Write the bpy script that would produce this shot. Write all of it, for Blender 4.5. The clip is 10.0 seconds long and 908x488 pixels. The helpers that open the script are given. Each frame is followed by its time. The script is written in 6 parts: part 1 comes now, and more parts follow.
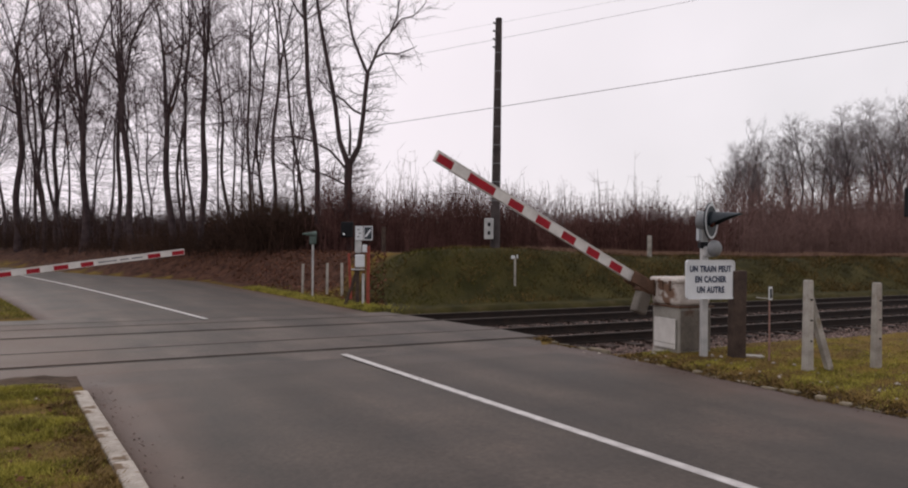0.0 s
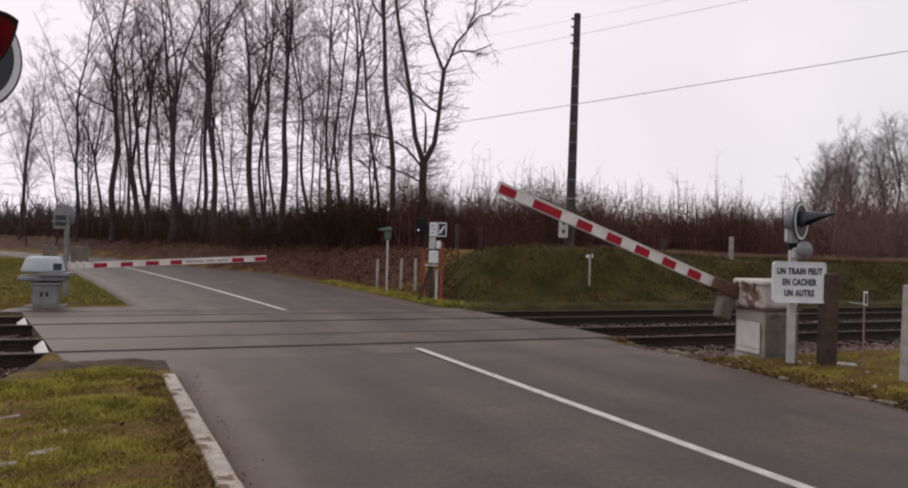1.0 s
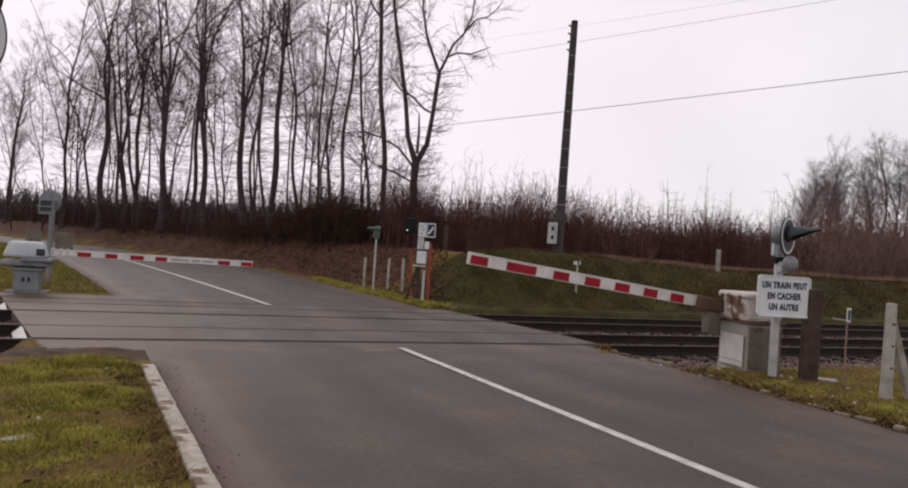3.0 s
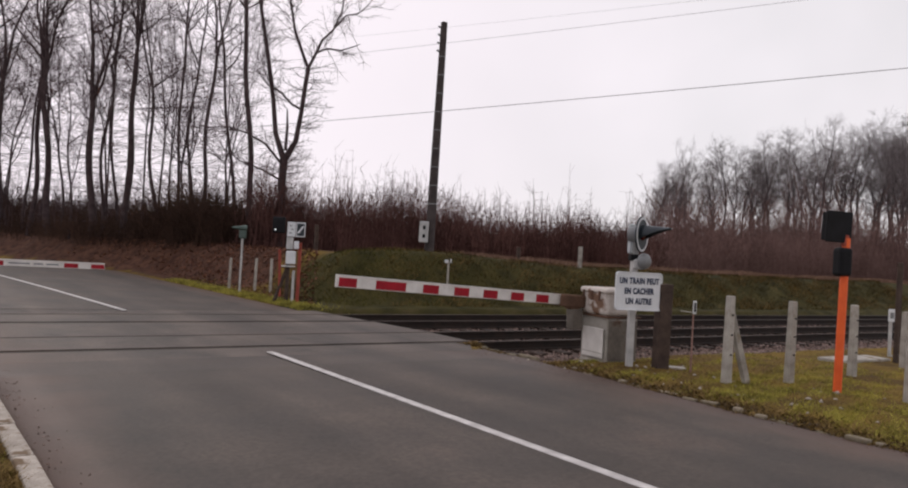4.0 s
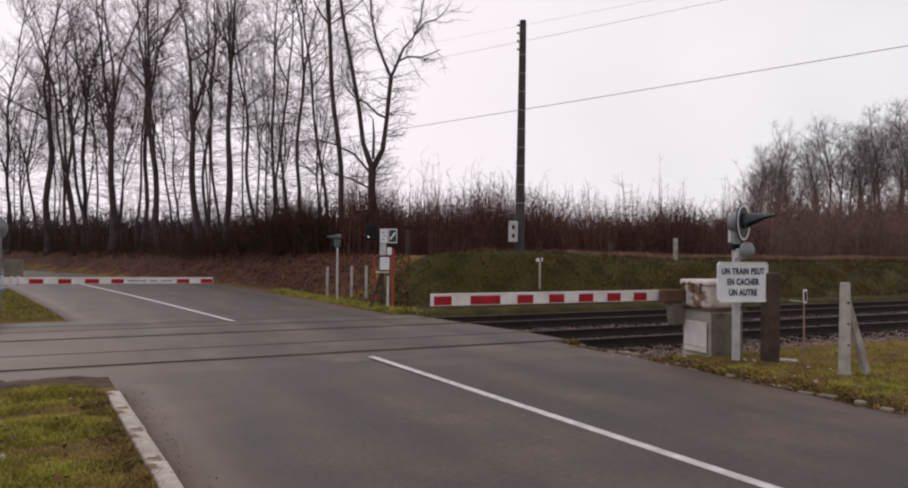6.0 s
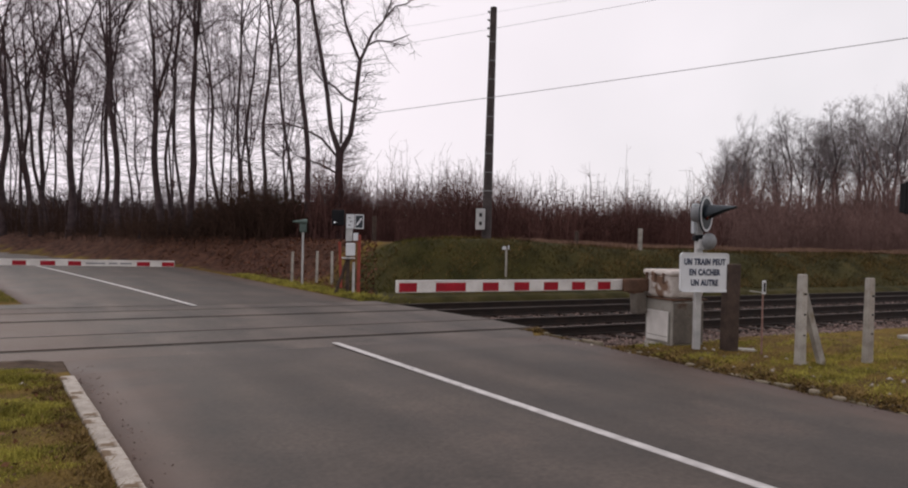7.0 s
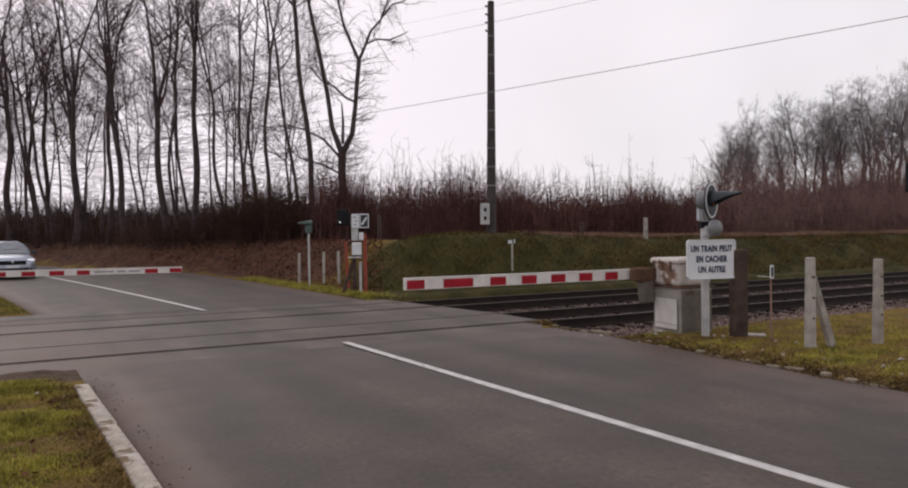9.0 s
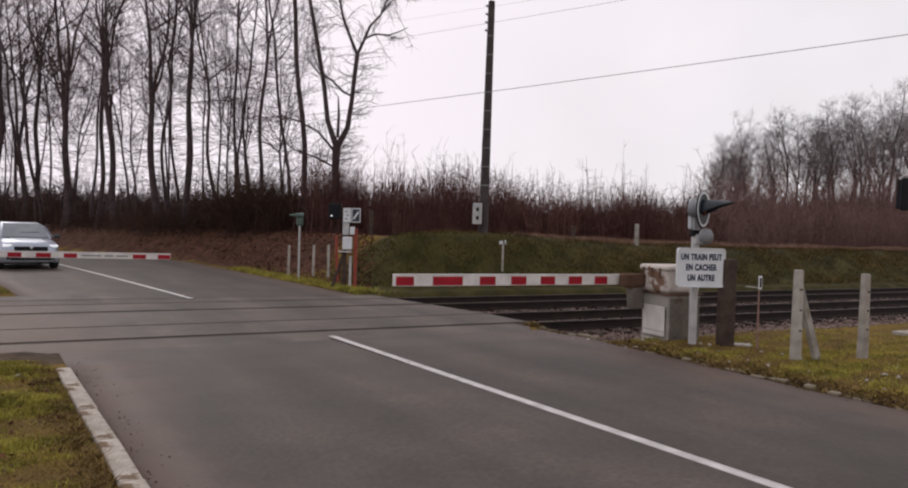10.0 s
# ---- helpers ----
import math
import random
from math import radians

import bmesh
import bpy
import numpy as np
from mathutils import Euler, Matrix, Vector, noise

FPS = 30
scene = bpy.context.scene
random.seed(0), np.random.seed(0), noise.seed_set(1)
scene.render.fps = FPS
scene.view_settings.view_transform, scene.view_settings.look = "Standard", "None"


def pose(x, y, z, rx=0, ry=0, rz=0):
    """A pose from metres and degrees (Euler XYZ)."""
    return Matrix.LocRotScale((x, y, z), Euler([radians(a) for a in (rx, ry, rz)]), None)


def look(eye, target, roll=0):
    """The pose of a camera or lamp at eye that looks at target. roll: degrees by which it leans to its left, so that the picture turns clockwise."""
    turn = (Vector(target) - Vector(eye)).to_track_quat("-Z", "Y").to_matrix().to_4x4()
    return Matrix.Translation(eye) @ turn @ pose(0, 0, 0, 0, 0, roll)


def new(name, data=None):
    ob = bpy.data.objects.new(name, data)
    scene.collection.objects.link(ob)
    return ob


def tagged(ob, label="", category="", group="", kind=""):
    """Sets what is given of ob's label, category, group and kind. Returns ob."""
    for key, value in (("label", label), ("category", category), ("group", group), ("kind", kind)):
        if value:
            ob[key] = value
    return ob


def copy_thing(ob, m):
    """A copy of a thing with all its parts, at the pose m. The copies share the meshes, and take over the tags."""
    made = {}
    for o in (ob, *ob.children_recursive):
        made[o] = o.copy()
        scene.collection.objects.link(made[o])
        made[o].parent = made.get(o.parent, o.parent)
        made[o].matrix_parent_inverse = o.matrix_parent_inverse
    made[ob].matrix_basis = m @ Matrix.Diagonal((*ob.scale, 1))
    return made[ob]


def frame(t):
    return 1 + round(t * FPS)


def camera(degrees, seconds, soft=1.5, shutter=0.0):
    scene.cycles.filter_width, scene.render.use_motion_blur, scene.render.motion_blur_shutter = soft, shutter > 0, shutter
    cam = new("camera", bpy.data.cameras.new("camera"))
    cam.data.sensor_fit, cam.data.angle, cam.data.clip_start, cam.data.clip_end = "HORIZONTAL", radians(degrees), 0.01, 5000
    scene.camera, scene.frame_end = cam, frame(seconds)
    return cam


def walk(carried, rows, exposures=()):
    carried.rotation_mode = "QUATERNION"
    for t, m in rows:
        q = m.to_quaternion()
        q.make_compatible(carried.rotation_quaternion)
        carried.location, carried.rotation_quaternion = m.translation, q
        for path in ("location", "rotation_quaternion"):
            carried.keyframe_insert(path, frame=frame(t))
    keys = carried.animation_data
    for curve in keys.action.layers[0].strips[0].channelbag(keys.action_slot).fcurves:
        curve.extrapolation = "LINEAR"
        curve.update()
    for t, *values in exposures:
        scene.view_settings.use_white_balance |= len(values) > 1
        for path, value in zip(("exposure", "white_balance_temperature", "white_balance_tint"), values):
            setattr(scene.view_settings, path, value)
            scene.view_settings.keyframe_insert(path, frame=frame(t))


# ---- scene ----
cam = camera(66.1, 10.0, soft=2.05)
# seconds, yaw, pitch, roll and sway (x, y, z) of the hand-held camera
SWAY = (
    (0.0, -0.33, 0.28, -0.40, 0.085, -0.077, 0.028), (0.5, 1.53, -0.70, 1.40, 0.061, -0.012, -0.003),
    (1.0, 5.58, 0.07, -1.43, 0.040, -0.044, -0.013), (1.5, 8.19, 0.79, -1.45, 0.037, -0.036, -0.030),
    (2.0, 7.01, 1.26, -2.49, 0.042, 0.013, -0.026), (2.2, 7.08, -0.09, -3.05, 0.037, 0.009, -0.037),
    (3.3, 2.36, 0.47, -3.21, 0.059, -0.026, -0.025), (3.5, -0.03, 0.10, -2.60, 0.032, -0.038, -0.004),
    (4.0, -5.84, 0.79, -3.23, 0.054, -0.001, -0.007), (4.5, -7.39, -0.71, -1.47, 0.025, -0.003, -0.009),
    (5.0, 0.20, -0.14, -0.11, 0.000, -0.045, 0.003), (5.2, 1.32, -0.11, -0.16, -0.013, -0.050, -0.008),
    (6.5, 1.20, 0.87, -0.63, -0.002, 0.003, 0.008), (7.0, -1.24, -0.45, -1.27, 0.012, 0.016, -0.001),
    (7.5, -1.59, -0.73, -0.98, -0.009, -0.007, 0.004), (8.0, -1.30, -0.59, -0.19, 0.002, -0.011, 0.009),
    (8.5, -1.75, -0.49, -0.03, 0.011, -0.012, 0.003), (9.0, -0.83, -0.79, 0.80, 0.000, -0.003, -0.002),
    (9.5, -1.72, -0.54, -0.75, -0.006, 0.006, -0.013), (10.0, -1.54, -0.88, -1.57, -0.001, 0.019, -0.013))
walk(cam, [(t, pose(x, y, 1.65 + z, 90 + pitch, roll, yaw)) for t, yaw, pitch, roll, x, y, z in SWAY],
     exposures=((0.0, -0.04), (0.5, -0.08), (1.2, -0.02), (2.0, 0.0), (10.0, 0.0)))

# ---- world and sun: a bright overcast sky ----
world = bpy.data.worlds.new("overcast_sky")
scene.world = world
world.use_nodes = True
wn, wl = world.node_tree.nodes, world.node_tree.links
wn.clear()
w_out = wn.new("ShaderNodeOutputWorld")
w_bg = wn.new("ShaderNodeBackground")
w_sky = wn.new("ShaderNodeTexSky")
w_sky.sky_type, w_sky.sun_disc = "NISHITA", False
w_sky.sun_elevation, w_sky.sun_rotation = radians(32), radians(-35)
w_dim = wn.new("ShaderNodeVectorMath")
w_dim.operation = "SCALE"
w_dim.inputs["Scale"].default_value = 0.08
w_co = wn.new("ShaderNodeTexCoord")
w_noise = wn.new("ShaderNodeTexNoise")
w_noise.inputs["Scale"].default_value, w_noise.inputs["Detail"].default_value = 2.2, 4
w_ramp = wn.new("ShaderNodeValToRGB")
w_ramp.color_ramp.elements[0].position, w_ramp.color_ramp.elements[1].position = 0.3, 0.7
w_ramp.color_ramp.elements[0].color = (0.76, 0.735, 0.755, 1)
w_ramp.color_ramp.elements[1].color = (0.98, 0.92, 0.96, 1)
w_mix = wn.new("ShaderNodeMix")
w_mix.data_type = "RGBA"
w_mix.inputs["Factor"].default_value = 0.92
wl.new(w_co.outputs["Generated"], w_noise.inputs["Vector"])
wl.new(w_noise.outputs["Fac"], w_ramp.inputs["Fac"])
wl.new(w_sky.outputs["Color"], w_dim.inputs[0])
wl.new(w_dim.outputs["Vector"], w_mix.inputs["A"])
wl.new(w_ramp.outputs["Color"], w_mix.inputs["B"])
w_dot = wn.new("ShaderNodeVectorMath")
w_dot.operation = "DOT_PRODUCT"
w_dot.inputs[1].default_value = (-0.50, 0.80, 0.33)
w_glow = wn.new("ShaderNodeMapRange")
w_glow.inputs["From Min"].default_value, w_glow.inputs["From Max"].default_value = 0.55, 1.0
w_pink = wn.new("ShaderNodeMix")
w_pink.data_type = "RGBA"
w_pink.inputs["B"].default_value = (1.01, 0.92, 0.985, 1)
wl.new(w_co.outputs["Generated"], w_dot.inputs[0])
wl.new(w_dot.outputs["Value"], w_glow.inputs["Value"])
wl.new(w_glow.outputs["Result"], w_pink.inputs["Factor"])
wl.new(w_mix.outputs["Result"], w_pink.inputs["A"])
wl.new(w_pink.outputs["Result"], w_bg.inputs["Color"])
w_bg.inputs["Strength"].default_value = 1.02
wl.new(w_bg.outputs["Background"], w_out.inputs["Surface"])

sun = new("sun", bpy.data.lights.new("sun", "SUN"))
sun.data.energy, sun.data.angle, sun.data.color = 0.6, radians(25), (1.0, 0.95, 0.9)
sun.matrix_world = look((-20, 28, 22), (0, 0, 0))


# ---- materials ----
def mat(name, dark, light, scale=3.0, fine=60.0, rough=0.8, bump=0.3, bump_m=0.01, metal=0.0, spec=0.4, per_piece=0.0, island=False,
        stain=None, stain_scale=1.5, stain_at=0.58, emit=0.0, rough_var=0.1):
    m = bpy.data.materials.new(name)
    m.use_nodes = True
    n, l = m.node_tree.nodes, m.node_tree.links
    b = n["Principled BSDF"]
    co = n.new("ShaderNodeTexCoord")
    big, small = n.new("ShaderNodeTexNoise"), n.new("ShaderNodeTexNoise")
    big.inputs["Scale"].default_value, big.inputs["Detail"].default_value = scale, 5
    small.inputs["Scale"].default_value, small.inputs["Detail"].default_value = fine, 3
    l.new(co.outputs["Object"], big.inputs["Vector"])
    l.new(co.outputs["Object"], small.inputs["Vector"])
    add = n.new("ShaderNodeMath")
    add.operation = "MULTIPLY_ADD"
    add.inputs[1].default_value, add.inputs[2].default_value = 0.45, -0.22
    l.new(small.outputs["Fac"], add.inputs[0])
    tot = n.new("ShaderNodeMath")
    tot.operation = "ADD"
    l.new(big.outputs["Fac"], tot.inputs[0])
    l.new(add.outputs[0], tot.inputs[1])
    last = tot.outputs[0]
    if per_piece:
        pick = n.new("ShaderNodeNewGeometry" if island else "ShaderNodeObjectInfo")
        ma = n.new("ShaderNodeMath")
        ma.operation = "MULTIPLY_ADD"
        ma.inputs[1].default_value = per_piece
        l.new(pick.outputs["Random Per Island" if island else "Random"], ma.inputs[0])
        l.new(last, ma.inputs[2])
        off = n.new("ShaderNodeMath")
        off.operation = "SUBTRACT"
        off.inputs[1].default_value = per_piece / 2
        l.new(ma.outputs[0], off.inputs[0])
        last = off.outputs[0]
    ramp = n.new("ShaderNodeValToRGB")
    ramp.color_ramp.elements[0].position, ramp.color_ramp.elements[1].position = 0.28, 0.72
    ramp.color_ramp.elements[0].color, ramp.color_ramp.elements[1].color = (*dark, 1), (*light, 1)
    l.new(last, ramp.inputs["Fac"])
    colour = ramp.outputs["Color"]
    if stain:
        sn = n.new("ShaderNodeTexNoise")
        sn.inputs["Scale"].default_value, sn.inputs["Detail"].default_value = stain_scale, 6
        l.new(co.outputs["Object"], sn.inputs["Vector"])
        sr = n.new("ShaderNodeValToRGB")
        sr.color_ramp.elements[0].position, sr.color_ramp.elements[1].position = stain_at, stain_at + 0.1
        l.new(sn.outputs["Fac"], sr.inputs["Fac"])
        mx = n.new("ShaderNodeMix")
        mx.data_type = "RGBA"
        mx.inputs["B"].default_value = (*stain, 1)
        l.new(sr.outputs["Color"], mx.inputs["Factor"])
        l.new(colour, mx.inputs["A"])
        colour = mx.outputs["Result"]
    l.new(colour, b.inputs["Base Color"])
    mr = n.new("ShaderNodeMath")
    mr.operation = "MULTIPLY_ADD"
    mr.inputs[1].default_value, mr.inputs[2].default_value = rough_var * 2, rough - rough_var
    l.new(big.outputs["Fac"], mr.inputs[0])
    l.new(mr.outputs[0], b.inputs["Roughness"])
    b.inputs["Metallic"].default_value = metal
    b.inputs["Specular IOR Level"].default_value = spec
    if bump:
        bp = n.new("ShaderNodeBump")
        bp.inputs["Strength"].default_value, bp.inputs["Distance"].default_value = bump, bump_m
        l.new(tot.outputs[0], bp.inputs["Height"])
        l.new(bp.outputs["Normal"], b.inputs["Normal"])
    if emit:
        l.new(colour, b.inputs["Emission Color"])
        b.inputs["Emission Strength"].default_value = emit
    return m


def blend_by(m, attribute, dark, light, scale):
    """Lay a second, patchy colour over a material where a mesh attribute is high."""
    n, l = m.node_tree.nodes, m.node_tree.links
    b = n["Principled BSDF"]
    old = b.inputs["Base Color"].links[0].from_socket
    at = n.new("ShaderNodeAttribute")
    at.attribute_name = attribute
    no = n.new("ShaderNodeTexNoise")
    no.inputs["Scale"].default_value, no.inputs["Detail"].default_value = scale, 6
    co = n.new("ShaderNodeTexCoord")
    l.new(co.outputs["Object"], no.inputs["Vector"])
    ramp = n.new("ShaderNodeValToRGB")
    ramp.color_ramp.elements[0].position, ramp.color_ramp.elements[1].position = 0.35, 0.65
    ramp.color_ramp.elements[0].color, ramp.color_ramp.elements[1].color = (*dark, 1), (*light, 1)
    l.new(no.outputs["Fac"], ramp.inputs["Fac"])
    edge = n.new("ShaderNodeMath")
    edge.operation = "MULTIPLY_ADD"
    edge.inputs[1].default_value = 0.6
    l.new(no.outputs["Fac"], edge.inputs[0])
    l.new(at.outputs["Fac"], edge.inputs[2])
    step = n.new("ShaderNodeMapRange")
    step.inputs["From Min"].default_value, step.inputs["From Max"].default_value = 0.65, 0.95
    l.new(edge.outputs[0], step.inputs["Value"])
    mx = n.new("ShaderNodeMix")
    mx.data_type = "RGBA"
    l.new(step.outputs["Result"], mx.inputs["Factor"])
    l.new(old, mx.inputs["A"])
    l.new(ramp.outputs["Color"], mx.inputs["B"])
    l.new(mx.outputs["Result"], b.inputs["Base Color"])


ASPHALT = mat("asphalt", (0.035, 0.0255, 0.020), (0.078, 0.0585, 0.047), 0.7, 160, 0.64, 0.6, 0.006, spec=0.38, stain=(0.080, 0.056, 0.044), stain_scale=0.5, stain_at=0.58)
DECK = mat("crossing_asphalt", (0.045, 0.034, 0.027), (0.106, 0.082, 0.068), 0.8, 120, 0.64, 0.6, 0.01, spec=0.38, stain=(0.040, 0.030, 0.025), stain_scale=1.1, stain_at=0.6)


def wear_road(m, along, dark, light, dirt):
    """Long worn streaks along the road, fine pale aggregate, and reddish dirt where the mesh attribute "edge" is high."""
    n, l = m.node_tree.nodes, m.node_tree.links
    b = n["Principled BSDF"]
    old = b.inputs["Base Color"].links[0].from_socket
    co = n.new("ShaderNodeTexCoord")
    turn = n.new("ShaderNodeMapping")
    turn.inputs["Rotation"].default_value = (0, 0, -radians(along))
    squash = n.new("ShaderNodeMapping")
    squash.inputs["Scale"].default_value = (0.10, 1.1, 1.0)
    l.new(co.outputs["Object"], turn.inputs["Vector"])
    l.new(turn.outputs["Vector"], squash.inputs["Vector"])
    streak, grit, patch = (n.new("ShaderNodeTexNoise") for _ in range(3))
    for node, scale, detail in ((streak, 1.0, 5), (grit, 26.0, 4), (patch, 0.9, 7)):
        node.inputs["Scale"].default_value, node.inputs["Detail"].default_value = scale, detail
    l.new(squash.outputs["Vector"], streak.inputs["Vector"])
    l.new(co.outputs["Object"], grit.inputs["Vector"])
    l.new(co.outputs["Object"], patch.inputs["Vector"])
    gain = n.new("ShaderNodeMapRange")
    gain.inputs["From Min"].default_value, gain.inputs["From Max"].default_value = 0.33, 0.67
    gain.inputs["To Min"].default_value, gain.inputs["To Max"].default_value = dark, light
    l.new(streak.outputs["Fac"], gain.inputs["Value"])
    speck = n.new("ShaderNodeMapRange")
    speck.inputs["From Min"].default_value, speck.inputs["From Max"].default_value = 0.3, 0.75
    speck.inputs["To Min"].default_value, speck.inputs["To Max"].default_value = 0.70, 1.34
    l.new(grit.outputs["Fac"], speck.inputs["Value"])
    blotch = n.new("ShaderNodeMapRange")
    blotch.inputs["From Min"].default_value, blotch.inputs["From Max"].default_value = 0.35, 0.65
    blotch.inputs["To Min"].default_value, blotch.inputs["To Max"].default_value = 0.84, 1.16
    l.new(patch.outputs["Fac"], blotch.inputs["Value"])
    worn = n.new("ShaderNodeMath")
    worn.operation = "MULTIPLY"
    l.new(gain.outputs["Result"], worn.inputs[0])
    l.new(blotch.outputs["Result"], worn.inputs[1])
    both = n.new("ShaderNodeMath")
    both.operation = "MULTIPLY"
    l.new(worn.outputs[0], both.inputs[0])
    l.new(speck.outputs["Result"], both.inputs[1])
    mul = n.new("ShaderNodeVectorMath")
    mul.operation = "SCALE"
    l.new(old, mul.inputs[0])
    l.new(both.outputs[0], mul.inputs["Scale"])
    at = n.new("ShaderNodeAttribute")
    at.attribute_name = "edge"
    ragged = n.new("ShaderNodeMath")
    ragged.operation = "MULTIPLY_ADD"
    ragged.inputs[1].default_value = 1.1
    l.new(patch.outputs["Fac"], ragged.inputs[0])
    l.new(at.outputs["Fac"], ragged.inputs[2])
    step = n.new("ShaderNodeMapRange")
    step.inputs["From Min"].default_value, step.inputs["From Max"].default_value = 0.75, 1.35
    step.inputs["To Max"].default_value = 0.85
    l.new(ragged.outputs[0], step.inputs["Value"])
    mx = n.new("ShaderNodeMix")
    mx.data_type = "RGBA"
    mx.inputs["B"].default_value = (*dirt, 1)
    l.new(step.outputs["Result"], mx.inputs["Factor"])
    l.new(mul.outputs["Vector"], mx.inputs["A"])
    l.new(mx.outputs["Result"], b.inputs["Base Color"])


wear_road(ASPHALT, 122.7, 0.72, 1.32, (0.105, 0.062, 0.046))
wear_road(DECK, 122.7, 0.66, 1.36, (0.098, 0.062, 0.045))
PAINT = mat("road_paint", (0.40, 0.375, 0.365), (0.66, 0.63, 0.615), 6, 150, 0.6, 0.3, 0.003, stain=(0.30, 0.28, 0.28), stain_scale=9, stain_at=0.66)
GRASS_SOIL = mat("mossy_turf", (0.062, 0.036, 0.013), (0.20, 0.13, 0.026), 1.3, 45, 0.95, 0.8, 0.03, spec=0.15)
blend_by(GRASS_SOIL, "litter", (0.046, 0.021, 0.014), (0.108, 0.051, 0.033), 3.0)
blend_by(GRASS_SOIL, "green", (0.027, 0.025, 0.007), (0.060, 0.050, 0.015), 1.4)
blend_by(GRASS_SOIL, "dirt", (0.045, 0.030, 0.020), (0.100, 0.068, 0.046), 4.0)
BLADE = mat("grass_blades", (0.086, 0.077, 0.014), (0.45, 0.405, 0.085), 2.2, 30, 0.9, 0, spec=0.15, per_piece=0.4, island=True)
BLADE_GREEN = mat("green_grass", (0.070, 0.070, 0.013), (0.27, 0.245, 0.055), 1.2, 30, 0.9, 0, spec=0.15, per_piece=0.4, island=True)
BLADE_MID = mat("moist_green_grass", (0.034, 0.034, 0.006), (0.108, 0.096, 0.021), 0.7, 30, 0.9, 0, spec=0.15, per_piece=0.4, island=True)
BLADE_DARK = mat("bank_grass", (0.025, 0.0185, 0.0045), (0.070, 0.049, 0.013), 0.7, 30, 0.9, 0, spec=0.15, per_piece=0.4, island=True)
BLADE_BROWN = mat("brown_moss", (0.065, 0.042, 0.016), (0.22, 0.145, 0.055), 3.0, 30, 0.9, 0, spec=0.15, per_piece=0.5, island=True)
STRAW = mat("dry_grass", (0.14, 0.080, 0.055), (0.30, 0.185, 0.138), 0.7, 30, 0.9, 0, spec=0.15, per_piece=0.4, island=True)
LEAVES = mat("dead_leaves", (0.055, 0.023, 0.014), (0.17, 0.074, 0.043), 0.8, 20, 0.85, 0, spec=0.2, per_piece=0.6, island=True)
BARK = mat("bark", (0.038, 0.027, 0.028), (0.098, 0.070, 0.073), 2.5, 30, 0.95, 0.6, 0.03, spec=0.15)
# far wood: distance haze is put into these paler twig and trunk colours
TWIG_HAZED = mat("twig_hazed", (0.15, 0.128, 0.13), (0.235, 0.205, 0.208), 0.6, 12, 0.95, 0, spec=0.1)
TRUNK_HAZED = mat("trunk_hazed", (0.075, 0.060, 0.063), (0.13, 0.108, 0.112), 0.6, 12, 0.95, 0, spec=0.1)
TWIG = mat("twigs", (0.060, 0.041, 0.045), (0.140, 0.098, 0.106), 0.6, 10, 0.95, 0, spec=0.1, per_piece=0.3, island=True)
# scrub twigs lightened to paint in the haze over the farther scrub
SCRUB_HAZED = mat("hazed_scrub_twigs", (0.105, 0.062, 0.056), (0.235, 0.147, 0.133), 0.2, 4, 0.95, 0, spec=0.1, per_piece=0.3, island=True)
SCRUB = mat("scrub_twigs", (0.050, 0.024, 0.021), (0.155, 0.078, 0.069), 0.35, 6, 0.95, 0, spec=0.1, per_piece=0.35, island=True)
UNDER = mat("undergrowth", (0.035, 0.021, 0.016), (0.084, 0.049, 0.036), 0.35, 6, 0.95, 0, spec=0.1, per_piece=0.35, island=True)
BALLAST = mat("ballast", (0.045, 0.029, 0.024), (0.145, 0.098, 0.083), 8, 60, 0.9, 1.0, 0.04)
STONE = mat("ballast_stones", (0.075, 0.048, 0.041), (0.290, 0.205, 0.178), 2, 40, 0.9, 0.3, 0.01, per_piece=0.5, island=True)
RAIL = mat("rusty_rail", (0.010, 0.007, 0.006), (0.032, 0.020, 0.015), 6, 60, 0.75, 0.3, 0.004, metal=0.3)
RAIL_TOP = mat("worn_rail_head", (0.065, 0.048, 0.040), (0.135, 0.103, 0.090), 4, 90, 0.6, 0.1, 0.002, metal=0.4)
SLEEPER = mat("creosoted_sleeper", (0.018, 0.011, 0.008), (0.053, 0.032, 0.024), 5, 70, 0.9, 0.5, 0.01, per_piece=0.3)
CONCRETE = mat("weathered_concrete", (0.22, 0.20, 0.175), (0.44, 0.41, 0.37), 5, 70, 0.9, 0.4, 0.006, per_piece=0.2, stain=(0.170, 0.130, 0.072), stain_scale=3.5, stain_at=0.6)
KERB = mat("kerb_concrete", (0.25, 0.215, 0.18), (0.52, 0.465, 0.41), 5, 70, 0.9, 0.5, 0.006, per_piece=0.15, stain=(0.150, 0.100, 0.060), stain_scale=6, stain_at=0.54)
KERB_MOSS = mat("mossy_kerb", (0.10, 0.082, 0.055), (0.30, 0.25, 0.185), 3, 60, 0.95, 0.6, 0.01, per_piece=0.3, stain=(0.120, 0.087, 0.020), stain_scale=5, stain_at=0.52)
DARK_WOOD = mat("old_sleeper_post", (0.034, 0.022, 0.018), (0.085, 0.058, 0.046), 6, 50, 0.95, 0.6, 0.01)
POLE_WOOD = mat("tarred_pole", (0.034, 0.027, 0.027), (0.078, 0.062, 0.061), 4, 40, 0.9, 0.5, 0.01)
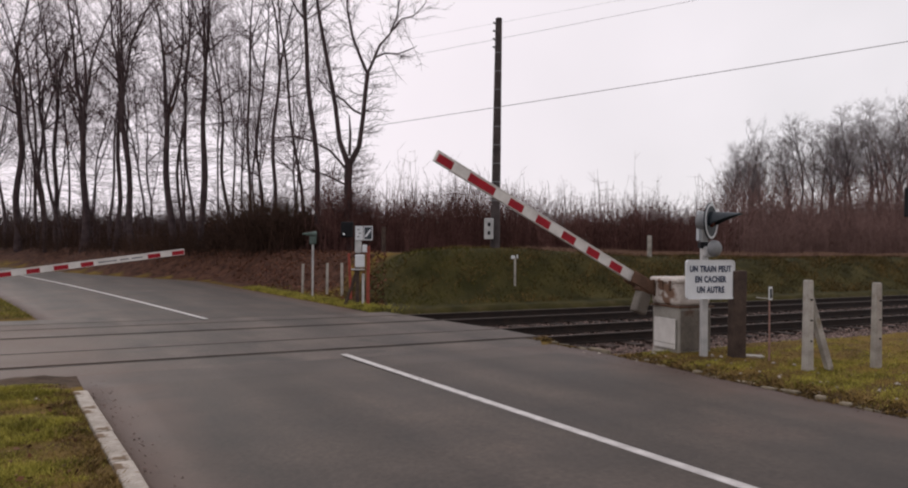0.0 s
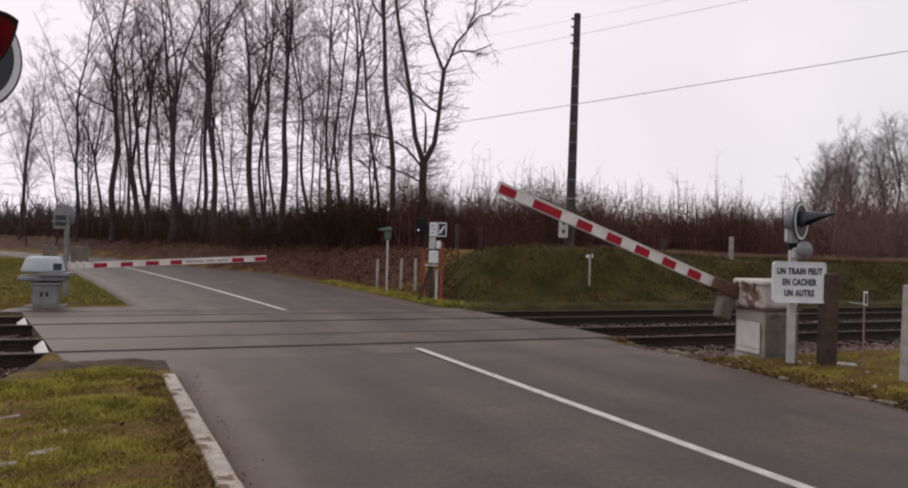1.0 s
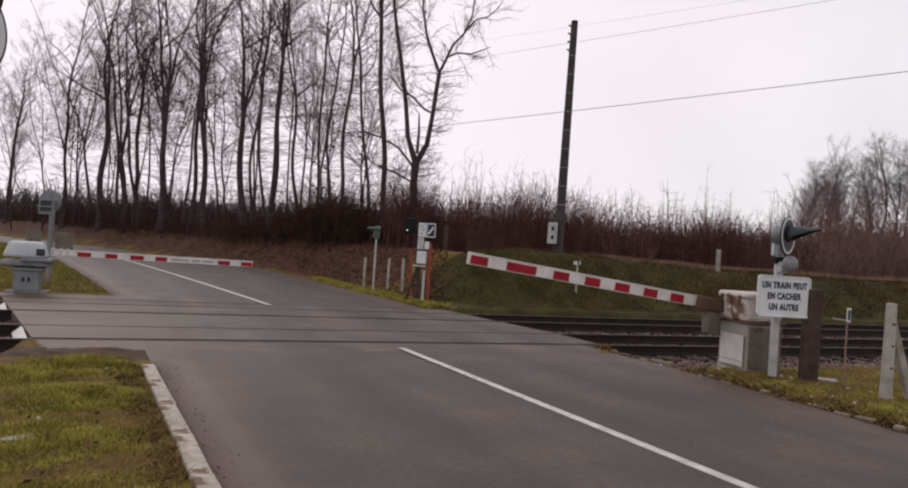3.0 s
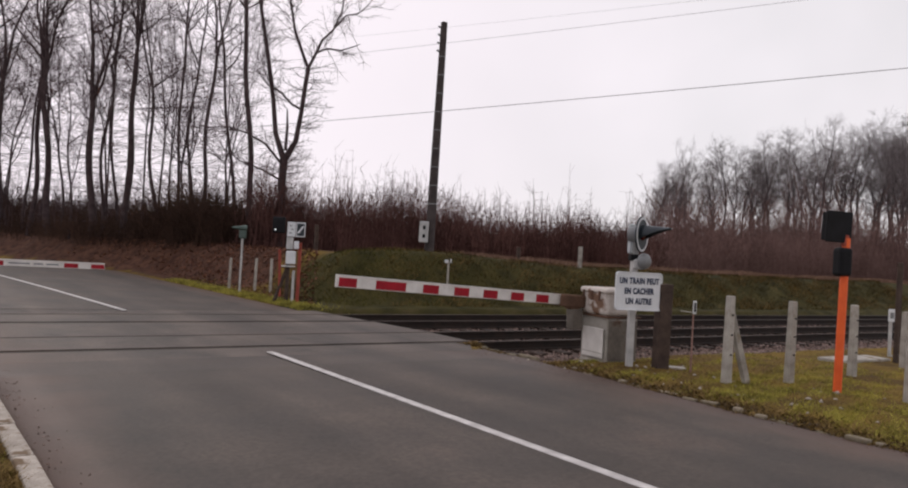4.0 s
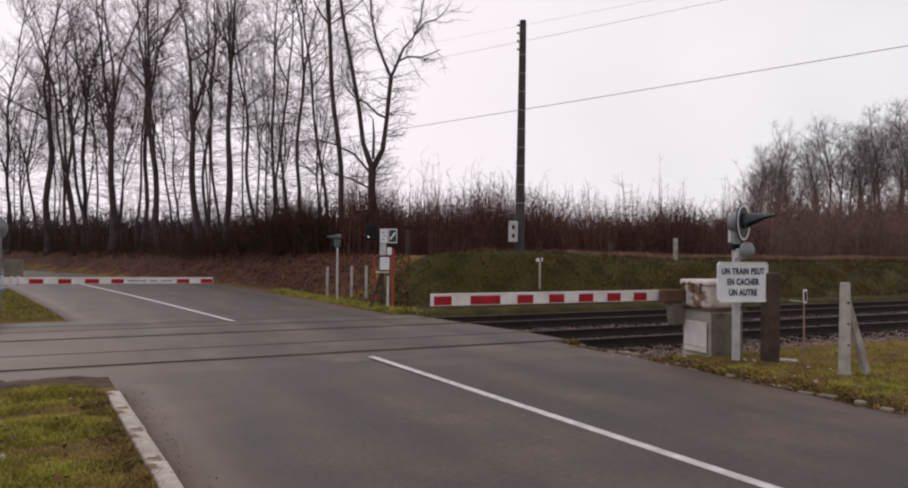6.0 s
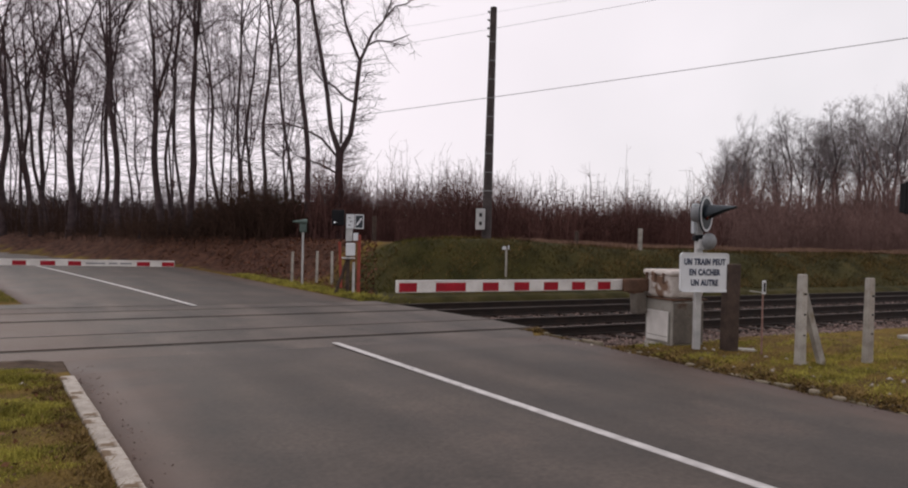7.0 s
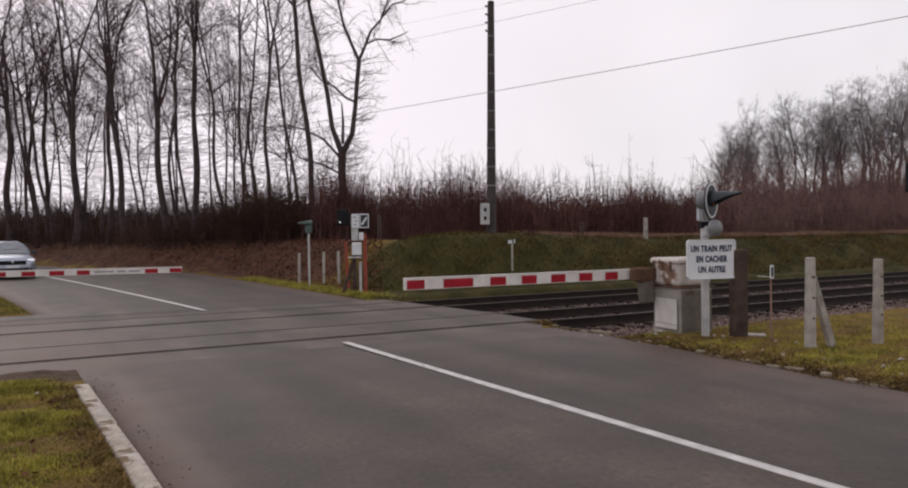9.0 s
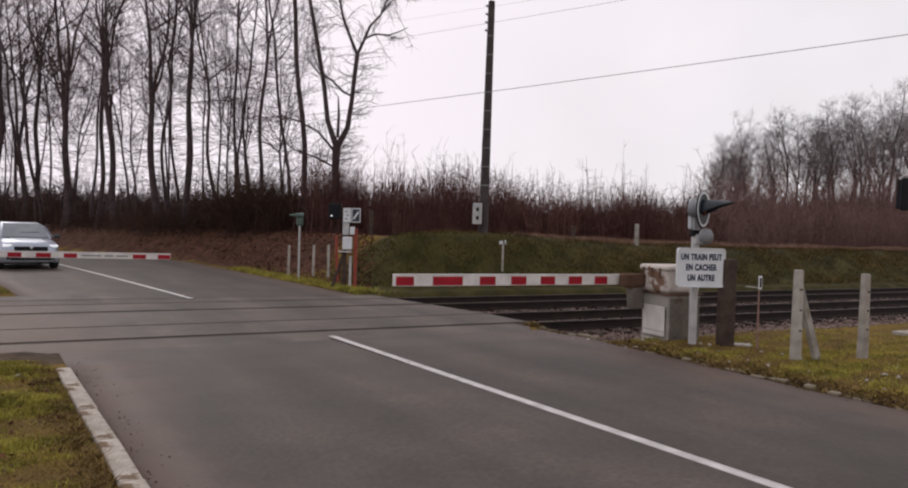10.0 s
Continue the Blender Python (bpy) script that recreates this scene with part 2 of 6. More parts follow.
WHITE = mat("white_paint", (0.52, 0.49, 0.465), (0.71, 0.68, 0.65), 4, 60, 0.5, 0.1, 0.003, stain=(0.40, 0.36, 0.34), stain_scale=3, stain_at=0.66)
RED = mat("red_paint", (0.23, 0.004, 0.012), (0.35, 0.008, 0.020), 5, 60, 0.55, 0.05, 0.002, spec=0.25)
RUSTY_WHITE = mat("peeling_white_paint", (0.46, 0.40, 0.36), (0.76, 0.71, 0.67), 4, 60, 0.75, 0.5, 0.008, stain=(0.20, 0.115, 0.075), stain_scale=4.0, stain_at=0.51)
CABINET = mat("grey_cabinet_paint", (0.24, 0.22, 0.19), (0.38, 0.355, 0.32), 3, 50, 0.7, 0.2, 0.004, stain=(0.191, 0.103, 0.068), stain_scale=3, stain_at=0.63)
RUST = mat("rusted_iron", (0.060, 0.032, 0.021), (0.17, 0.095, 0.062), 5, 50, 0.9, 0.6, 0.008)
GREY_PAINT = mat("pale_grey_paint", (0.33, 0.36, 0.38), (0.50, 0.53, 0.56), 3, 50, 0.55, 0.15, 0.004, stain=(0.24, 0.24, 0.24), stain_scale=3, stain_at=0.64)
DARK_METAL = mat("stained_side_panel", (0.085, 0.072, 0.060), (0.19, 0.165, 0.14), 3, 40, 0.7, 0.2, 0.004, stain=(0.10, 0.06, 0.04), stain_scale=3, stain_at=0.6)
GREY_DARK = mat("dull_grey_metal", (0.15, 0.155, 0.165), (0.26, 0.265, 0.275), 4, 50, 0.6, 0.15, 0.004, metal=0.3)
GALV = mat("galvanised_steel", (0.36, 0.36, 0.36), (0.58, 0.57, 0.56), 5, 60, 0.6, 0.15, 0.003, metal=0.35)
BLACK = mat("matt_black", (0.005, 0.005, 0.006), (0.014, 0.014, 0.017), 5, 60, 0.75, 0.1, 0.002, spec=0.2)
BLACK_BLUE = mat("signal_black", (0.016, 0.022, 0.029), (0.036, 0.046, 0.056), 5, 60, 0.5, 0.1, 0.002)
ORANGE = mat("orange_paint", (0.66, 0.085, 0.016), (0.85, 0.14, 0.028), 4, 60, 0.5, 0.1, 0.002)
ORANGE_RED = mat("faded_red_paint", (0.20, 0.034, 0.022), (0.34, 0.066, 0.040), 4, 60, 0.6, 0.1, 0.002)
SIGN_WHITE = mat("sign_white", (0.56, 0.575, 0.60), (0.72, 0.735, 0.755), 3, 80, 0.45, 0.05, 0.001, stain=(0.40, 0.40, 0.40), stain_scale=4, stain_at=0.68)
SIGN_BLUE = mat("sign_lettering", (0.020, 0.030, 0.065), (0.035, 0.048, 0.090), 8, 80, 0.5, 0)
FADED_PINK = mat("faded_pink_paint", (0.20, 0.11, 0.09), (0.34, 0.20, 0.17), 6, 50, 0.8, 0.2, 0.003)
DARK_GREEN = mat("dark_green_paint", (0.055, 0.085, 0.075), (0.10, 0.14, 0.125), 4, 50, 0.6, 0.1, 0.003)
RED_LENS = mat("lit_red_lens", (0.85, 0.008, 0.04), (0.95, 0.015, 0.06), 3, 30, 0.2, 0, emit=1.0)
CAR_PAINT = mat("silver_blue_car_paint", (0.33, 0.36, 0.43), (0.40, 0.43, 0.50), 2, 300, 0.28, 0, metal=0.55, rough_var=0.02)
GLASS = mat("dark_car_glass", (0.10, 0.115, 0.14), (0.16, 0.175, 0.20), 2, 30, 0.06, 0, spec=0.9, rough_var=0.02)
RUBBER = mat("tyre_rubber", (0.012, 0.012, 0.012), (0.03, 0.03, 0.03), 8, 80, 0.85, 0.2, 0.003)
CHROME = mat("bright_alloy", (0.45, 0.45, 0.46), (0.6, 0.6, 0.62), 5, 60, 0.3, 0, metal=0.9)
HEADLAMP = mat("lit_headlamp", (0.9, 0.92, 1.0), (1, 1, 1), 5, 30, 0.15, 0, emit=0.45)
CABLE = mat("overhead_cable", (0.19, 0.18, 0.19), (0.26, 0.25, 0.26), 1, 20, 0.7, 0)
# horizon hedges: the grey of the haze is part of this colour
FAR_WOOD = mat("far_wood", (0.085, 0.078, 0.078), (0.13, 0.12, 0.12), 0.05, 0.6, 0.95, 0, spec=0.05)


# ---- building helpers ----
def mesh_np(name, verts, faces):
    """A mesh from an array of vertices (n, 3) and an array of faces (m, k)."""
    me = bpy.data.meshes.new(name)
    verts, faces = np.asarray(verts, dtype=np.float32), np.asarray(faces, dtype=np.int32)
    k = faces.shape[1]
    me.vertices.add(len(verts))
    me.vertices.foreach_set("co", verts.ravel())
    me.loops.add(faces.size)
    me.loops.foreach_set("vertex_index", faces.ravel())
    me.polygons.add(len(faces))
    me.polygons.foreach_set("loop_start", np.arange(0, faces.size, k, dtype=np.int32))
    me.update(calc_edges=True)
    return me


def place(name, me, material, parent=None, label="", m=None):
    ob = new(name, me)
    if material:
        me.materials.clear()
        me.materials.append(material)
    if parent:
        ob.parent = parent
    if m is not None:
        ob.matrix_basis = m
    if label:
        ob["label"] = label
    return ob


def part(name, bm, material, parent=None, label="", m=None, smooth=False):
    me = bpy.data.meshes.new(name)
    bmesh.ops.recalc_face_normals(bm, faces=bm.faces)
    if smooth:
        for f in bm.faces:
            f.smooth = True
    bm.to_mesh(me)
    bm.free()
    return place(name, me, material, parent, label, m)


def box(cx, cy, cz, sx, sy, sz, bevel=0.01, seg=2, m=None):
    bm = bmesh.new()
    bmesh.ops.create_cube(bm, size=1.0)
    bmesh.ops.scale(bm, vec=(sx, sy, sz), verts=bm.verts)
    if bevel:
        bmesh.ops.bevel(bm, geom=bm.edges[:], offset=min(bevel, min(sx, sy, sz) * 0.45), segments=seg, affect="EDGES", profile=0.5)
    bmesh.ops.translate(bm, vec=(cx, cy, cz), verts=bm.verts)
    if m is not None:
        bmesh.ops.transform(bm, matrix=m, verts=bm.verts)
    return bm


def cyl(p0, p1, r0, r1=None, n=16, bevel=0.0):
    r1 = r0 if r1 is None else r1
    p0, p1 = Vector(p0), Vector(p1)
    d = p1 - p0
    bm = bmesh.new()
    bmesh.ops.create_cone(bm, cap_ends=True, segments=n, radius1=r0, radius2=r1, depth=d.length)
    if bevel:
        rim = [e for e in bm.edges if abs(e.verts[0].co.z - e.verts[1].co.z) < 1e-6]
        bmesh.ops.bevel(bm, geom=rim, offset=bevel, segments=2, affect="EDGES", profile=0.5)
    m = Matrix.Translation((p0 + p1) / 2) @ d.to_track_quat("Z", "Y").to_matrix().to_4x4()
    bmesh.ops.transform(bm, matrix=m, verts=bm.verts)
    return bm


def lathe(profile, n=24, m=None, ring=False):
    """Turn a profile of (radius, height) round the z axis; ring: the profile closes on itself and leaves a hole."""
    bm = bmesh.new()
    rings = [[bm.verts.new((max(r, 0.0005) * math.cos(2 * math.pi * i / n), max(r, 0.0005) * math.sin(2 * math.pi * i / n), z)) for i in range(n)] for r, z in profile]
    for a, b in zip(rings, rings[1:] + (rings[:1] if ring else [])):
        for i in range(n):
            bm.faces.new((a[i], a[(i + 1) % n], b[(i + 1) % n], b[i]))
    if not ring:
        bm.faces.new(rings[0])
        bm.faces.new(rings[-1][::-1])
    if m is not None:
        bmesh.ops.transform(bm, matrix=m, verts=bm.verts)
    return bm


def outline(w, h, r, n=5):
    pts = []
    for cx, cz, a0 in ((w / 2 - r, h / 2 - r, 0), (r - w / 2, h / 2 - r, 90), (r - w / 2, r - h / 2, 180), (w / 2 - r, r - h / 2, 270)):
        pts += [(cx + r * math.cos(radians(a0 + 90 * k / n)), cz + r * math.sin(radians(a0 + 90 * k / n))) for k in range(n + 1)]
    return pts


def rounded_plate(w, h, t, r):
    bm = bmesh.new()
    a = [bm.verts.new((x, -t / 2, z)) for x, z in outline(w, h, r)]
    b = [bm.verts.new((x, t / 2, z)) for x, z in outline(w, h, r)]
    bm.faces.new(a), bm.faces.new(b[::-1])
    for i in range(len(a)):
        j = (i + 1) % len(a)
        bm.faces.new((a[i], a[j], b[j], b[i]))
    return bm


def rounded_rim(w, h, t, r, wide):
    bm = bmesh.new()
    rings = [[bm.verts.new((x, y, z)) for x, z in outline(w - q, h - q, r)] for q, y in ((0, -t / 2), (0, t / 2), (2 * wide, t / 2), (2 * wide, -t / 2))]
    k = len(rings[0])
    for a, b in zip(rings, rings[1:] + rings[:1]):
        for i in range(k):
            bm.faces.new((a[i], a[(i + 1) % k], b[(i + 1) % k], b[i]))
    return bm


def joined(*bms):
    out = bmesh.new()
    for b in bms:
        me = bpy.data.meshes.new("joining")
        b.to_mesh(me)
        b.free()
        out.from_mesh(me)
        bpy.data.meshes.remove(me)
    return out


def thing(name, m, label, category, group=""):
    ob = new(name)
    ob.empty_display_size = 0.2
    ob.matrix_basis = m
    return tagged(ob, label, category, group)


def prisms(p0, p1, r0, r1, k=3):
    """Tapered k-sided sticks from p0 to p1, all at once: vertices and faces."""
    p0, p1 = np.asarray(p0, float), np.asarray(p1, float)
    d = p1 - p0
    d /= np.maximum(np.linalg.norm(d, axis=1, keepdims=True), 1e-9)
    ref = np.where(np.abs(d[:, 2:3]) > 0.9, np.array([[1.0, 0, 0]]), np.array([[0, 0, 1.0]]))
    a = np.cross(d, ref)
    a /= np.linalg.norm(a, axis=1, keepdims=True)
    b = np.cross(d, a)
    ang = np.arange(k) * 2 * np.pi / k
    off = a[:, None, :] * np.cos(ang)[None, :, None] + b[:, None, :] * np.sin(ang)[None, :, None]
    v = np.concatenate([p0[:, None, :] + off * np.asarray(r0)[:, None, None], p1[:, None, :] + off * np.asarray(r1)[:, None, None]], axis=1)
    one = np.array([[i, (i + 1) % k, k + (i + 1) % k, k + i] for i in range(k)])
    f = one[None] + (np.arange(len(p0)) * 2 * k)[:, None, None]
    return v.reshape(-1, 3), f.reshape(-1, 4)


def tube_mesh(tubes, k=8):
    v, f = [], []
    for pts, rads in tubes:
        pts = np.array(pts)
        tang = np.gradient(pts, axis=0)
        tang /= np.linalg.norm(tang, axis=1, keepdims=True)
        a = np.cross(tang, (0.0, 1.0, 0.0))
        a /= np.linalg.norm(a, axis=1, keepdims=True)
        b = np.cross(tang, a)
        base = len(v)
        for i in range(len(pts)):
            for j in range(k):
                t = 2 * math.pi * j / k
                bumpy = 1 + 0.08 * math.sin(3 * t + i)
                v.append(pts[i] + (a[i] * math.cos(t) + b[i] * math.sin(t)) * rads[i] * bumpy)
        for i in range(len(pts) - 1):
            for j in range(k):
                q = base + i * k
                f.append((q + j, q + (j + 1) % k, q + k + (j + 1) % k, q + k + j))
    return np.array(v), np.array(f)


# ---- plan: the tracks run at 26 degrees, the road crosses them at 122.7 degrees ----
CU, SU = math.cos(radians(26)), math.sin(radians(26))
RD = (-0.5402, 0.8415)
RN = (0.8415, 0.5402)
RAILS = (10.95, 12.45, 14.42, 15.92)
DECK_V = (10.02, 16.85)


def uv_xy(u, v):
    return u * CU - v * SU, u * SU + v * CU


def sr_xy(s, r):
    return s * RD[0] + r * RN[0], s * RD[1] + r * RN[1]


def mid_line(s):
    q = np.maximum(np.asarray(s, float) - 8, 0)
    w = np.maximum(np.asarray(s, float) - 45, 0)
    return 4.47 - 0.055 * q - 0.0012 * q * q - 0.004 * w * w


def left_edge(s):
    return np.where(np.asarray(s) < 13, 0.86, mid_line(s) - 3.05)


def right_edge(s):
    s = np.asarray(s, float)
    return np.where(s < 13, 7.62 + np.clip((s - 3.6) * 0.125, 0, 0.55), np.maximum(mid_line(s) + 3.3, 7.95 - np.clip(s - 34, 0, 120) * 0.36))


def smooth(x):
    x = np.clip(x, 0, 1)
    return x * x * (3 - 2 * x)


def deck_left(v):
    return -1.75 - (v - 10.9) * 0.27


def deck_right(v):
    return np.minimum(7.6 - (v - 10.9) * 0.19, 6.75 + (v - 10) * 0.6)


def waves(x, y):
    return (np.sin(x * 0.9 + 1.3 * np.sin(y * 0.5)) + np.sin(y * 1.1 + 1.7 * np.sin(x * 0.4)) + np.sin(x * 2.3 - y * 1.9)) / 3


def coords(x, y):
    return x * CU + y * SU, -x * SU + y * CU, x * RD[0] + y * RD[1], x * RN[0] + y * RN[1]


def bank_share(x, y):
    u, v, s, r = coords(x, y)
    return smooth((v - 17.35) / 2.9) * smooth((r - right_edge(s) - np.where(s > 33, 0.7, 1.0)) / np.where(s > 30, 2.4, 2.5))


def terrain(x, y):
    x, y = np.asarray(x, float), np.asarray(y, float)
    u, v, s, r = coords(x, y)
    z = 0.032 + 0.022 * waves(x * 1.7, y * 1.7) + 0.016 * waves(x * 5.3 + 1, y * 5.9)
    b = bank_share(x, y)
    hump = 0.22 * np.exp(-((u - 11.5) / 3.0) ** 2 - ((v - 19.5) / 2.0) ** 2)
    z = z + b * (1.42 + hump + 0.06 * waves(x * 0.8, y * 0.8) - 0.10 * smooth((u - 17) / 8))
    on_deck = (u > deck_left(v) + 0.1) & (u < deck_right(v) - 0.5)
    bed = np.where(on_deck, smooth((v - 10.08) / 0.15), smooth((v - 8.45 - 1.25 * np.maximum(smooth((u - deck_left(v) + 1.1) / 0.8) * (u < 3), smooth((deck_right(v) + 0.9 - u) / 0.8) * (u > 3)) - 1.0 * np.maximum(smooth((u - deck_left(v) + 0.5) / 0.4) * (u < 3), smooth((deck_right(v) + 0.5 - u) / 0.4) * (u > 3))) / 0.5)) * smooth((17.25 - v) / 0.4)
    z = z * (1 - bed) - 0.34 * bed
    z = np.where((u > -4.0) & (u < 3) & (v > 16.7) & (v < 18.1) & (r < 4), -0.06, z)
    out = np.maximum(left_edge(s) - r, r - right_edge(s))
    k = smooth(out / 0.4)
    by_road = np.where(out > -0.3, z * k - 0.012 * (1 - k), -0.10)
    return np.where((v < 10.1) | (v > 16.75), by_road, np.minimum(z, by_road + 0.0))


def axis(centre, dense, step, reach):
    out, d, st = [0.0], 0.0, step
    while d < reach:
        d += st
        out.append(d)
        if d > dense:
            st *= 1.13
    pos = np.array(out)
    return np.concatenate([-pos[:0:-1], pos]) + centre


# ---- ground: one sheet to the horizon ----
gx, gy = axis(2.0, 15, 0.13, 2200), axis(12.0, 14, 0.13, 2200)
X, Y = np.meshgrid(gx, gy)
Z = terrain(X, Y)
nx, ny = len(gx), len(gy)
idx = np.arange(nx * ny).reshape(ny, nx)
quads = np.stack([idx[:-1, :-1], idx[:-1, 1:], idx[1:, 1:], idx[1:, :-1]], axis=-1).reshape(-1, 4)
ground_me = mesh_np("ground", np.stack([X, Y, Z], axis=-1).reshape(-1, 3), quads)
gu, gv, gs, gr = coords(X, Y)
gb = bank_share(X, Y)
wood_side = smooth((6.9 + (gv - 18) * 0.22 - gu) / 1.4)
litter = np.clip(np.clip(gb * 3, 0, 1) * wood_side + smooth((gs - 21) / 5) * smooth((gr - right_edge(gs) - 0.15) / 0.5), 0, 1) + 0.8 * smooth((gv - 24) / 4) * np.clip(gb, 0, 1)
green = np.clip(gb * 3.0 + smooth((gv - 16.6) / 0.3) * (gu > 5), 0, 1) * np.clip(2.2 * (1 - wood_side), 0, 1) * smooth((24 - gv) / 4)
dirt = smooth((gv - 9.2) / 0.3) * (gv < 10.2) * (gr < 1.0) + 0.5 * smooth(1 - np.abs(gr - 0.66) / 0.25) * (gv < 10) + smooth(1 - np.abs(gv - 8.65) / 0.35) * ((gu < -1.6) | (gu > 6.2)) + smooth(1 - np.abs(gr - right_edge(gs) - 0.12) / 0.32) * (gv < 10) + smooth(1 - np.hypot(gu - 7.6, gv - 9.9) / 1.1) + 0.35 * smooth(1 - np.abs(gv - 17.2) / 0.6)
for key, val in (("litter", litter), ("green", green), ("dirt", np.clip(dirt, 0, 1))):
    ground_me.attributes.new(key, "FLOAT", "POINT").data.foreach_set("value", val.astype(np.float32).ravel())
ground_me.polygons.foreach_set("use_smooth", np.ones(len(quads), dtype=bool))
tagged(place("ground", ground_me, GRASS_SOIL), "mossy grass verges and leaf-covered banks", "ground", kind="structure")


# ---- road: a strip before the tracks and a curving strip behind them ----
def road_strip(name, s_from, s_to, n_s, label):
    n_r, v, f, edge = 14, [], [], []
    for i in range(n_s + 1):
        for j in range(n_r + 1):
            k = i / n_s
            # the strip's ends follow the deck's edges
            a, b = s_from, s_to
            r_guess = 0.86 + 7.0 * j / n_r
            a = (a - 0.1166 * r_guess) / 0.9932 if a > 5 else a
            b = (b - 0.1166 * r_guess) / 0.9932 if b < 12 else b
            s = a + (b - a) * k ** (1.0 if s_to < 12 else 1.7)
            le, re = float(left_edge(s)), float(right_edge(s))
            x, y = sr_xy(s, le + (re - le) * j / n_r)
            crown = 0.02 * (1 - ((j / n_r - 0.5) * 2) ** 2) * min(1.0, abs(s - (a if s_to > 12 else b)) / 4)
            v.append((x, y, crown))
            edge.append(max(0.0, abs(j / n_r - 0.5) * 2 - 0.66) / 0.34 * 0.8)
    for i in range(n_s):
        for j in range(n_r):
            q = i * (n_r + 1) + j
            f.append((q, q + 1, q + n_r + 2, q + n_r + 1))
    me = mesh_np(name, v, f)
    me.polygons.foreach_set("use_smooth", np.ones(len(f), dtype=bool))
    me.attributes.new("edge", "FLOAT", "POINT").data.foreach_set("value", np.array(edge, dtype=np.float32))
    ob = place(name, me, ASPHALT)
    solid = ob.modifiers.new("thickness", "SOLIDIFY")
    solid.thickness, solid.offset = 0.08, -1
    return tagged(ob, label, "road", kind="structure")


road_strip("road", -30, DECK_V[0], 40, "worn grey asphalt country road")
road_strip("road", DECK_V[1], 130, 90, "grey asphalt road curving away past the wood")


def deck_strip(v0, v1):
    bm = bmesh.new()
    n = 12
    for k in range(n):
        u = [[deck_left(v) + (deck_right(v) - deck_left(v)) * (k + e) / n for v in (v0, v1)] for e in (0, 1)]
        vs = [bm.verts.new((*uv_xy(u[0][0], v0), 0)), bm.verts.new((*uv_xy(u[1][0], v0), 0)),
              bm.verts.new((*uv_xy(u[1][1], v1), 0)), bm.verts.new((*uv_xy(u[0][1], v1), 0))]
        bm.faces.new(vs)
    bmesh.ops.remove_doubles(bm, verts=bm.verts, dist=0.001)
    ret = bmesh.ops.extrude_face_region(bm, geom=bm.faces[:])
    bmesh.ops.translate(bm, vec=(0, 0, -0.2), verts=[e for e in ret["geom"] if isinstance(e, bmesh.types.BMVert)])
    return bm


deck = tagged(new("crossing_deck"), "dark patched asphalt deck between the rails", "road", kind="structure")
a, b, c, d = RAILS
for v0, v1 in ((DECK_V[0], a - 0.06), (a + 0.14, b - 0.07), (b + 0.045, c - 0.06), (c + 0.14, d - 0.07), (d + 0.045, DECK_V[1])):
    me = part("panel", deck_strip(v0, v1), DECK, deck).data
    dirty = [0.95 * min(1.0, max(0.0, (deck_left(v0) + 3.4 - p.co.x * CU - p.co.y * SU) / 2.6)) for p in me.vertices]
    me.attributes.new("edge", "FLOAT", "POINT").data.foreach_set("value", np.array(dirty, dtype=np.float32))
# worn apron before the far barrier machine
apron = bmesh.new()
g = np.random.default_rng(3)
rim = [(-3.75, 16.86), (0.9, 16.86), (0.35, 17.55)] + [(0.1 - 0.42 * k, 17.72 + 0.16 * g.random() + 0.012 * k) for k in range(9)] + [(-3.75, 17.6)]
face = apron.faces.new([apron.verts.new((*uv_xy(u, v), 0.006)) for u, v in rim])
low = bmesh.ops.extrude_face_region(apron, geom=[face])
bmesh.ops.translate(apron, vec=(0, 0, -0.15), verts=[e for e in low["geom"] if isinstance(e, bmesh.types.BMVert)])
part("apron", apron, DECK, deck, "crumbling asphalt apron")


def stripe(name, s0, s1, r_of, width, label, n):
    v, f = [], []
    for i in range(n + 1):
        s = s0 + (s1 - s0) * i / n
        for e in (-1, 1):
            x, y = sr_xy(s, float(r_of(s)) + e * width / 2)
            v.append((x, y, 0.026 if s < 13 else 0.027))
    for i in range(n):
        f.append((2 * i, 2 * i + 1, 2 * i + 3, 2 * i + 2))
    ob = place(name, mesh_np(name, v, f), PAINT)
    solid = ob.modifiers.new("thickness", "SOLIDIFY")
    solid.thickness, solid.offset = 0.012, -1
    tagged(ob, label, "road marking", kind="structure")


stripe("road_marking", -20, 9.82, lambda s: 4.48 - 0.011 * max(9.8 - s, 0), 0.104, "worn white centre line", 30)
stripe("road_marking", 16.15, 44, mid_line, 0.115, "white centre line beyond the tracks", 60)


# ---- kerbs ----
def kerb(name, stones, material, label, tilt=1.0):
    root = tagged(new(name), label, "kerb", kind="structure")
    for s0, s1, r, w, h in stones:
        (x0, y0), (x1, y1) = sr_xy(s0, r), sr_xy(s1, r)
        bm = box(0, 0, 0, math.hypot(x1 - x0, y1 - y0) - 0.015, w, 0.25, 0.018, 2)
        m = pose((x0 + x1) / 2, (y0 + y1) / 2, h - 0.125, random.uniform(-1, 1) * tilt, random.uniform(-0.6, 0.6) * tilt, 122.9 + random.uniform(-0.4, 0.4) * tilt * tilt)
        part("kerbstone", bm, material, root, m=m)
    return root


